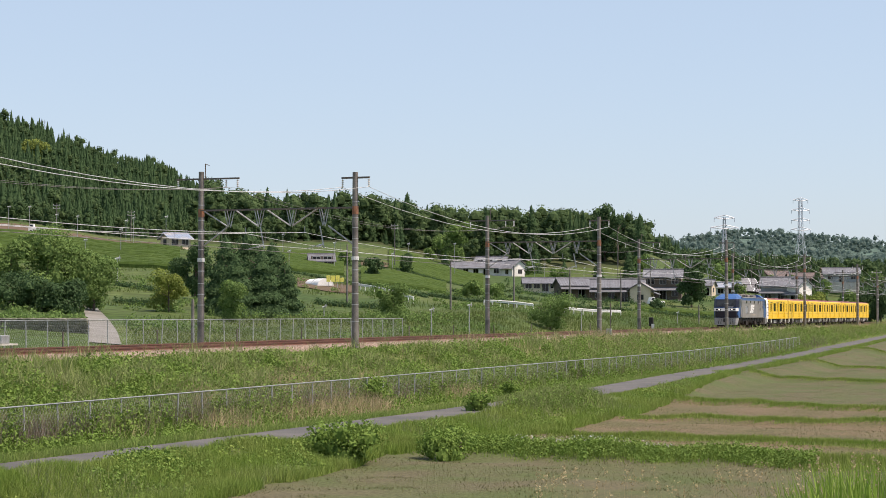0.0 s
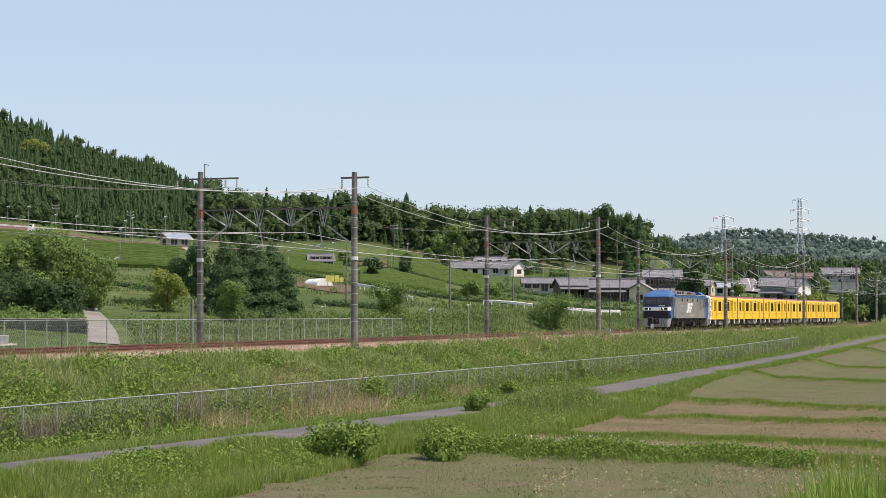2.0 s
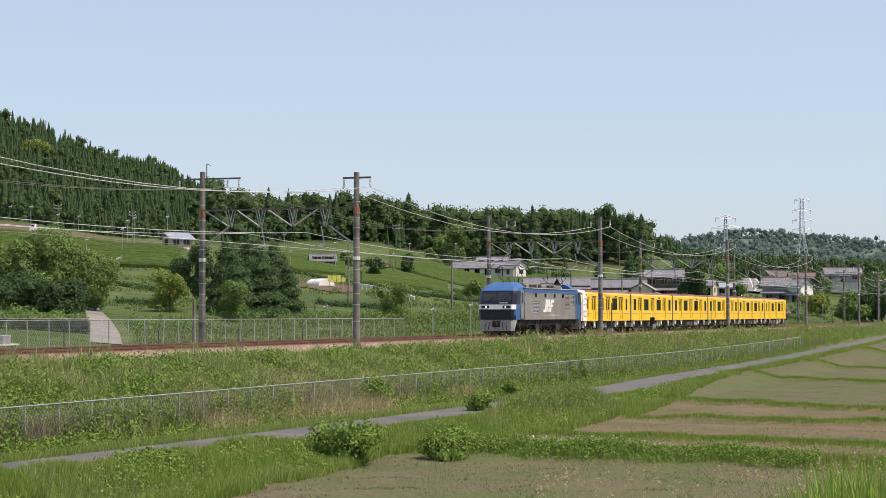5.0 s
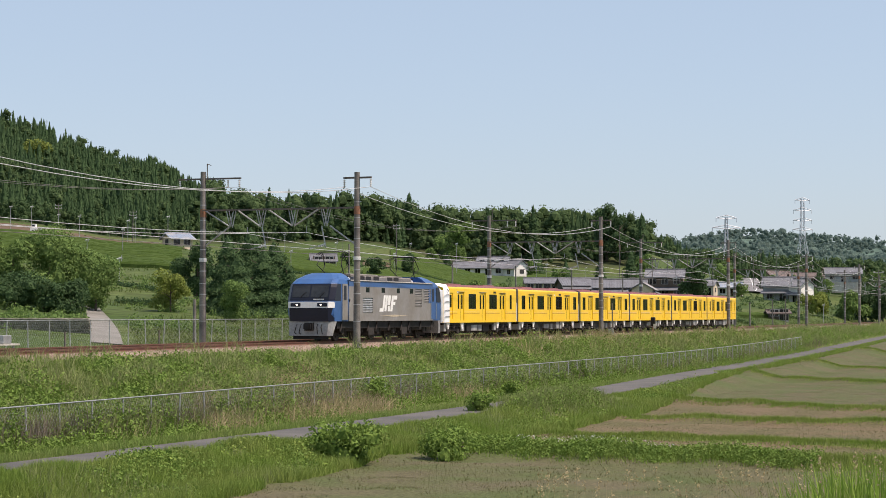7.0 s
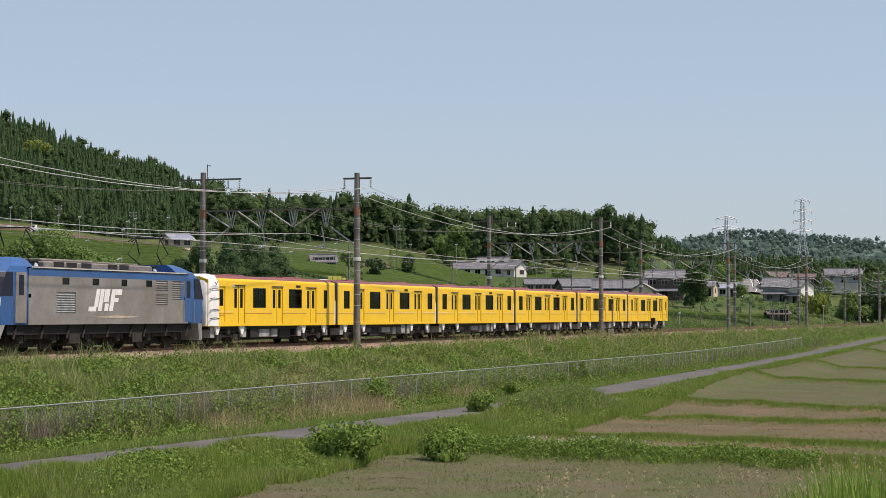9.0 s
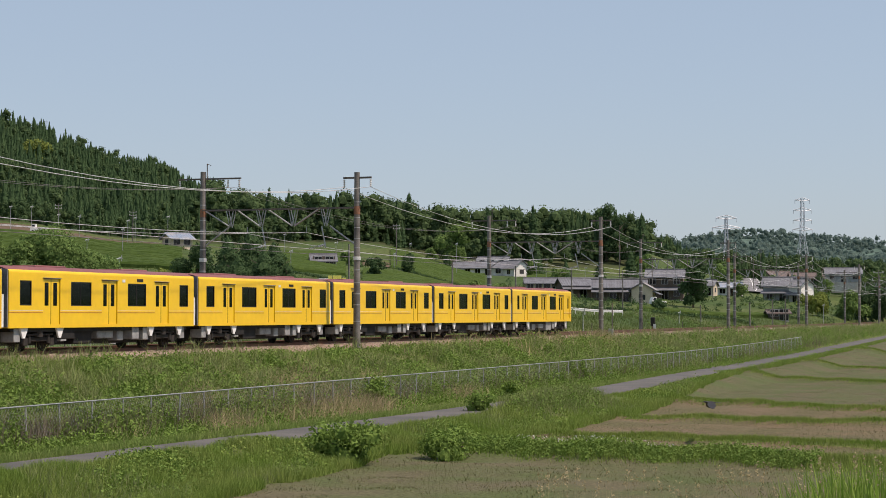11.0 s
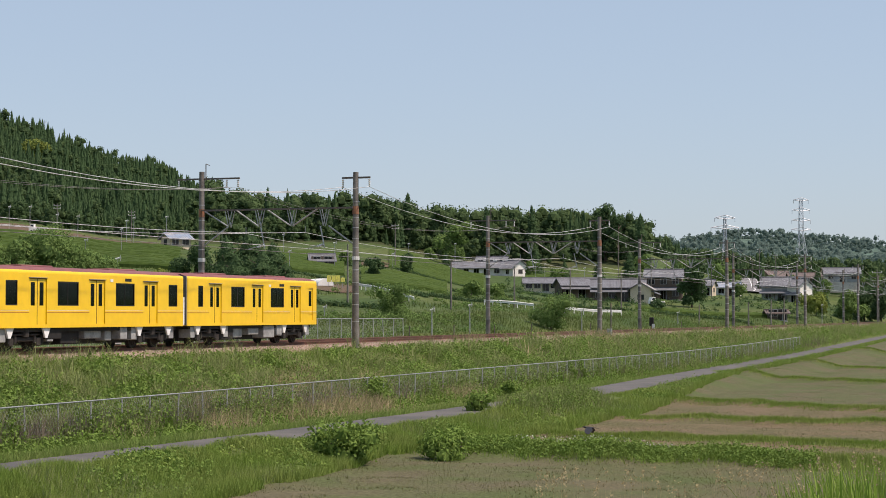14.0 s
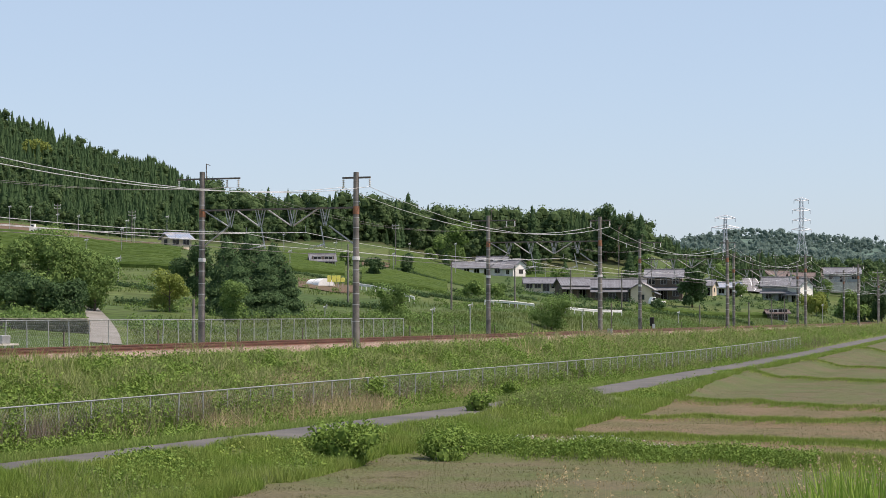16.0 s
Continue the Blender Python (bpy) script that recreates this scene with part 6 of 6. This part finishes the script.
for px, top, foot, f in ((16, 366, 400, 395), (53, 366, 403, 395), (101, 380, 425, 370), (138, 383, 415, 380), (215, 406, 452, 335), (224, 391, 430, 372),
                         (237, 386, 427, 378), (295, 384, 425, 385), (152, 425, 445, 330), (209, 458, 510, 215), (593, 430, 480, 350), (502, 415, 440, 440),
                         (513, 445, 480, 330), (696, 450, 470, 380), (724, 432, 455, 440), (806, 432, 460, 470), (765, 548, 585, 150), (832, 540, 580, 165),
                         (1030, 550, 575, 190), (575, 543, 570, 170), (948, 465, 490, 460), (965, 468, 490, 465), (1035, 475, 500, 470), (1200, 553, 578, 250), (1455, 540, 570, 330)):
    fan_pole(px, top, foot, f, head=.45 if foot > 560 else .8)


def utility_pole(px, top, f, label="grey concrete utility pole", arms=1):
    x, y = place(B(px), f)
    z0, z1 = float(land(x, y)), 1.51 + (556.4 - top) / LENS * f
    t = thing("utility_pole", label, "utility pole", pose(x, y, 0, 0, 0, HEAD), "utility poles")
    part("pole", Shape().tube([(0, 0, z0 - .3), (0, 0, z1)], [.12, .08], 8), CONC, t)
    for k in range(arms):
        part("crossarm", Shape().box(-.8, .8, -.05, .05, z1 - .5 - .7 * k, z1 - .4 - .7 * k), STEEL, t)
        s = Shape()
        for xx in (-.7, 0, .7):
            s.tube([(xx, 0, z1 - .4 - .7 * k), (xx, 0, z1 - .2 - .7 * k)], .06, 6)
        part("insulator", s, PORC, t)


for px, top, f, arms in ((616, 432, 215, 0), (799, 463, 215, 0), (911, 470, 240, 0), (1010, 475, 260, 0), (1100, 480, 300, 0), (700, 396, 420, 2), (233, 372, 420, 2), (101, 360, 425, 2),
                         (1153, 455, 420, 2), (1345, 440, 600, 2), (1373, 450, 560, 2), (1260, 470, 450, 1), (1332, 460, 620, 1), (1215, 450, 430, 1), (1553, 478, 300, 1), (343, 530, 112, 0), (1238, 540, 260, 0), (1325, 535, 260, 0),
                         (1365, 530, 280, 0), (1388, 528, 290, 0), (1180, 460, 440, 1), (1095, 410, 500, 0)):
    utility_pole(px, top, f, arms=arms)


def pylon(label, px, top, foot, f, arms):
    x, y = place(B(px), f)
    z0, z1 = 1.51 + (556.4 - foot) / LENS * f, 1.51 + (556.4 - top) / LENS * f
    H = z1 - z0
    t = thing("pylon", label, "pylon", pose(x, y, z0, 0, 0, HEAD + 8))
    def half(z):
        return np.interp(z / H, (0, .45, 1), (H * .1, H * .03, H * .018))
    legs = Shape()
    for sx in (-1, 1):
        for sy in (-1, 1):
            legs.tube([(sx * half(z), sy * half(z), z) for z in np.linspace(0, H, 8)], .2, 4)
    part("leg_frame", legs, PYLON, t)
    lat = Shape()
    zs = np.linspace(0, H, 13)
    for a, b in zip(zs[:-1], zs[1:]):
        for s in (-1, 1):
            lat.tube([(-s * half(a), -half(a), a), (s * half(b), -half(b), b)], .09, 3)
            lat.tube([(-half(a), s * half(a), a), (-half(b), -s * half(b), b)], .09, 3)
    part("lattice", lat, PYLON, t)
    for z, w in arms:
        zz = z * H
        part("crossarm", Shape().tube([(-w, 0, zz + .6), (0, -half(zz), zz + 2), (w, 0, zz + .6)], .22, 4).tube([(-w, 0, zz + .6), (0, -half(zz), zz), (w, 0, zz + .6)], .22, 4)
             .tube([(-w, 0, zz + .6), (-w, 0, zz - 1.6)], .15, 4).tube([(w, 0, zz + .6), (w, 0, zz - 1.6)], .15, 4), PYLON, t)


PYLON = material("pale_pylon_steel", (0.5, 0.52, 0.55), (0.42, 0.44, 0.47), rough=0.5, metal=0.3, scale=0.3, grain=2, bump=0)
pylon("tall grey lattice power pylon behind the village", 1419, 352, 480, 1150, ((.97, 4.6), (.83, 5.6), (.69, 5.8), (.56, 6.2)))
pylon("grey lattice power pylon with wide arms", 1284, 384, 480, 1000, ((.96, 5.5), (.78, 7.5)))
utility_pole(78, 212, 790, "thin grey mast on the wooded crest", 2)

# yellow boards, plastic tunnel, small white truck
t = thing("yellow_sign", "row of yellow boards on a frame by the lane", "sign", pose(*on(B(595), 258), 0, 0, HEAD))
YBOARD = material("pale_yellow_board", (0.7, 0.66, 0.12), (0.62, 0.58, 0.14), scale=1, grain=6)
for i in range(4):
    part("board", Shape().box(-1.2 + i * .62, -.66 + i * .62, -.03, .03, .9, 1.75 if i < 3 else 1.45, .01), YBOARD, t)
    part("leg", Shape().tube([(-.95 + i * .62, .06, -.3), (-.95 + i * .62, .06, 1.6)], .03, 5), STEEL, t)
t = thing("plastic_tunnel", "white plastic covered growing tunnel", "tunnel", pose(*on(B(566), 262), 0, 0, HEAD + 25))
o = [(1.2 * math.cos(a), 1.0 * math.sin(a)) for a in np.linspace(0, math.pi, 11)]
part("cover", Shape().prism([(p[0], p[1]) for p in o], "y", -2.5, 2.5), WHITE, t, "white plastic sheet", smooth=True)
part("hoops", Shape().tube([(p[0] * 1.02, 0, p[1] * 1.02) for p in o], .03, 5), STEEL, t)


def small_truck(px, f, label, turn=0):
    t = thing("small_truck", label, "truck", pose(*on(B(px), f), 0, 0, HEAD + turn))
    part("cab", Shape().prism([(-1.6, .35), (-.5, .35), (-.5, 1.75), (-1.2, 1.75), (-1.55, 1.05)], "y", -.7, .7), WHITE, t, "white cab")
    part("bed", Shape().box(-.48, 1.7, -.7, .7, .55, .95, .03), WHITE, t)
    part("side_glass", Shape().prism([(-1.4, 1.1), (-.65, 1.1), (-.65, 1.6), (-1.15, 1.6)], "y", -.715, .715), NAVY, t)
    for x in (-1.05, 1.05):
        for y in (-.62, .62):
            w = part("wheel", Shape().tube([(x, y - .08, .27), (x, y + .08, .27)], .27, 12), UNDER, t)
            part("rim", Shape().tube([(x, y - .09, .27), (x, y + .09, .27)], .14, 8), STEEL, w)


small_truck(66, 388, "small white flatbed truck parked above the tea")
small_truck(1162, 395, "small white truck parked by the house", 20)
t = thing("mulch_sheets", "white plastic sheets laid over small garden beds", "plastic sheet", pose(*on(B(702), 330), 0, 0, HEAD + 40))
for i in range(5):
    o = [(-.35, 0), (-.25, .22), (0, .3), (.25, .22), (.35, 0)]
    part("sheet", Shape().prism(o, "y", -1.1 + .2 * i, .9 - .25 * (i % 2)), WHITE, t, m=pose(-1.9 + .95 * i, .3 * (i % 2), .02))

# short dark posts and lineside boxes
post = None
for y in (51.5, 60.8, 80.5, 90, 99.6, 108.7, 118, 127.5, 137, 146.8, 157, 176, 196, 215):
    if post is None:
        post = thing("marker_post", "short dark steel marker post beside the far track", "post", pose(-6.0, y, -.4), "marker posts by the track")
        part("stake", Shape().box(-.03, .03, -.03, .03, -.3, 1.0), DARKSTEEL, post)
        part("cap", Shape().box(-.045, .045, -.045, .045, 1.0, 1.06), DARKSTEEL, post)
    else:
        copy_thing(post, pose(-6.0, y, -.4))
box = thing("trackside_box", "grey steel trackside box beside the pole", "cabinet", pose(3.1, 148.8, -.6))
part("case", Shape().box(-.2, .2, -.15, .15, .1, .95, .02), STEEL, box)
part("stand", Shape().box(-.15, .15, -.1, .1, -.2, .1), PALE, box)
part("pipe", Shape().tube([(.1, .1, .9), (.1, .1, 3.0)], .05, 6), DARKSTEEL, box)
sig = thing("trackside_signal", "small dark signal head on a red post", "signal", pose(2.6, 165.2, -.5))
part("post", Shape().tube([(0, 0, -.2), (0, 0, 1.0)], .06, 8), RUST, sig, "rust red post")
part("head", Shape().box(-.2, .2, -.12, .12, .95, 1.75, .05), UNDER, sig, "dark signal head")
part("panel", Shape().box(.05, .3, -.14, -.1, .75, 1.15), PORC, sig, "pale panel")
bench = thing("equipment_rack", "low pale steel frame beside the far fence", "rack", pose(-8.0, 78.3, -.4))
part("deck", Shape().box(-.25, .25, -1.0, 1.0, .42, .5), PALE, bench)
part("frame", Shape().box(-.2, .2, -.35, .35, .5, .9, .02), STEEL, bench)
for y in (-.8, .8):
    part("leg", Shape().box(-.05, .05, y - .05, y + .05, -.2, .42), STEEL, bench)


# ---- the crow ----
def crow():
    """A carrion crow in low flight; it faces +y of its own space."""
    t = thing("crow", "black crow flying low over the paddies", "bird")
    ring = []
    for y, r, z in ((-.2, .015, .01), (-.14, .045, .0), (0, .062, 0), (.12, .045, .015), (.17, .038, .03), (.22, .03, .035), (.25, .014, .03), (.31, .004, .022)):
        ring.append([(r * math.cos(a), y, z + r * .85 * math.sin(a)) for a in np.linspace(0, 6.283, 10, endpoint=False)])
    part("body", Shape().loft(ring), FEATHER, t, smooth=True)
    part("tail", Shape().prism([(-.03, -.15), (.03, -.15), (.085, -.36), (0, -.39), (-.085, -.36)], "z", -.004, .008), FEATHER, t)
    wings = []
    for side in (-1, 1):
        o = [(0, .09), (.2, .14), (.38, .1), (.5, -.02), (.46, -.1), (.36, -.11), (.3, -.17), (.18, -.16), (0, -.1)]
        o = [(side * p[0], p[1]) for p in o]
        w = part("wing", Shape().prism(o if side > 0 else o[::-1], "z", -.006, .008), FEATHER, t, m=pose(side * .05, 0, .03))
        wings.append((w, side))
    return t, wings


FEATHER = material("black_feathers", (0.012, 0.012, 0.014), (0.02, 0.02, 0.024), rough=0.45, scale=6, grain=40, bump=0.1)
CROW, WINGS = crow()
# seconds, bearing column, elevation row and distance of the bird's way
FLIGHT = ((0, 3200, 500, 95), (8, 2100, 560, 85), (9.3, 1640, 640, 76), (10.3, 1400, 692, 72), (11.3, 1182, 715, 70), (11.5, 1132, 712, 70), (11.7, 1094, 715, 70), (11.9, 1070, 732, 70),
          (12.2, 1055, 742, 70), (12.5, 1044, 754, 70), (12.8, 1040, 766, 70), (13.1, 1047, 762, 71), (13.4, 1055, 760, 71), (13.7, 1053, 759, 71), (14, 1043, 757, 71),
          (14.3, 1023, 741, 72), (14.7, 974, 716, 73), (15, 928, 697, 74), (15.3, 880, 687, 80), (15.6, 843, 688, 88), (16, 817, 721, 96))


def motions():
    times = [k * .5 for k in range(33)]
    walk(LOCO, [(t, pose(0, tail(t) - 113.4, 0)) for t in times])
    for c, back in CARS:
        walk(c, [(t, pose(0, tail(t) + back, 0)) for t in times])
    # wheels roll with the train
    for w, r in WHEELS:
        rest = w.location.copy()
        walk(w, [(k / FPS, pose(*rest, math.degrees(16.43 * k / FPS / r), 0, 0)) for k in range(int(16 * FPS) + 1)])
    rows = []
    for t, px, py, f in FLIGHT:
        x, y = place(B(px), f)
        rows.append((t, pose(x, y, 1.51 + (556.4 - py) / LENS * f, 0, 0, 110 if t < 14 else 95)))
    walk(CROW, rows)
    for w, side in WINGS:
        rest = w.location.copy()
        beat = []
        for k in range(161):
            t = k * .1
            power = 8 if 12.0 < t < 14.0 else 38
            beat.append((t, pose(*rest, 0, -side * (8 + power * math.sin(t * 6.283 * 2.7)), 0)))
        walk(w, beat)


motions()
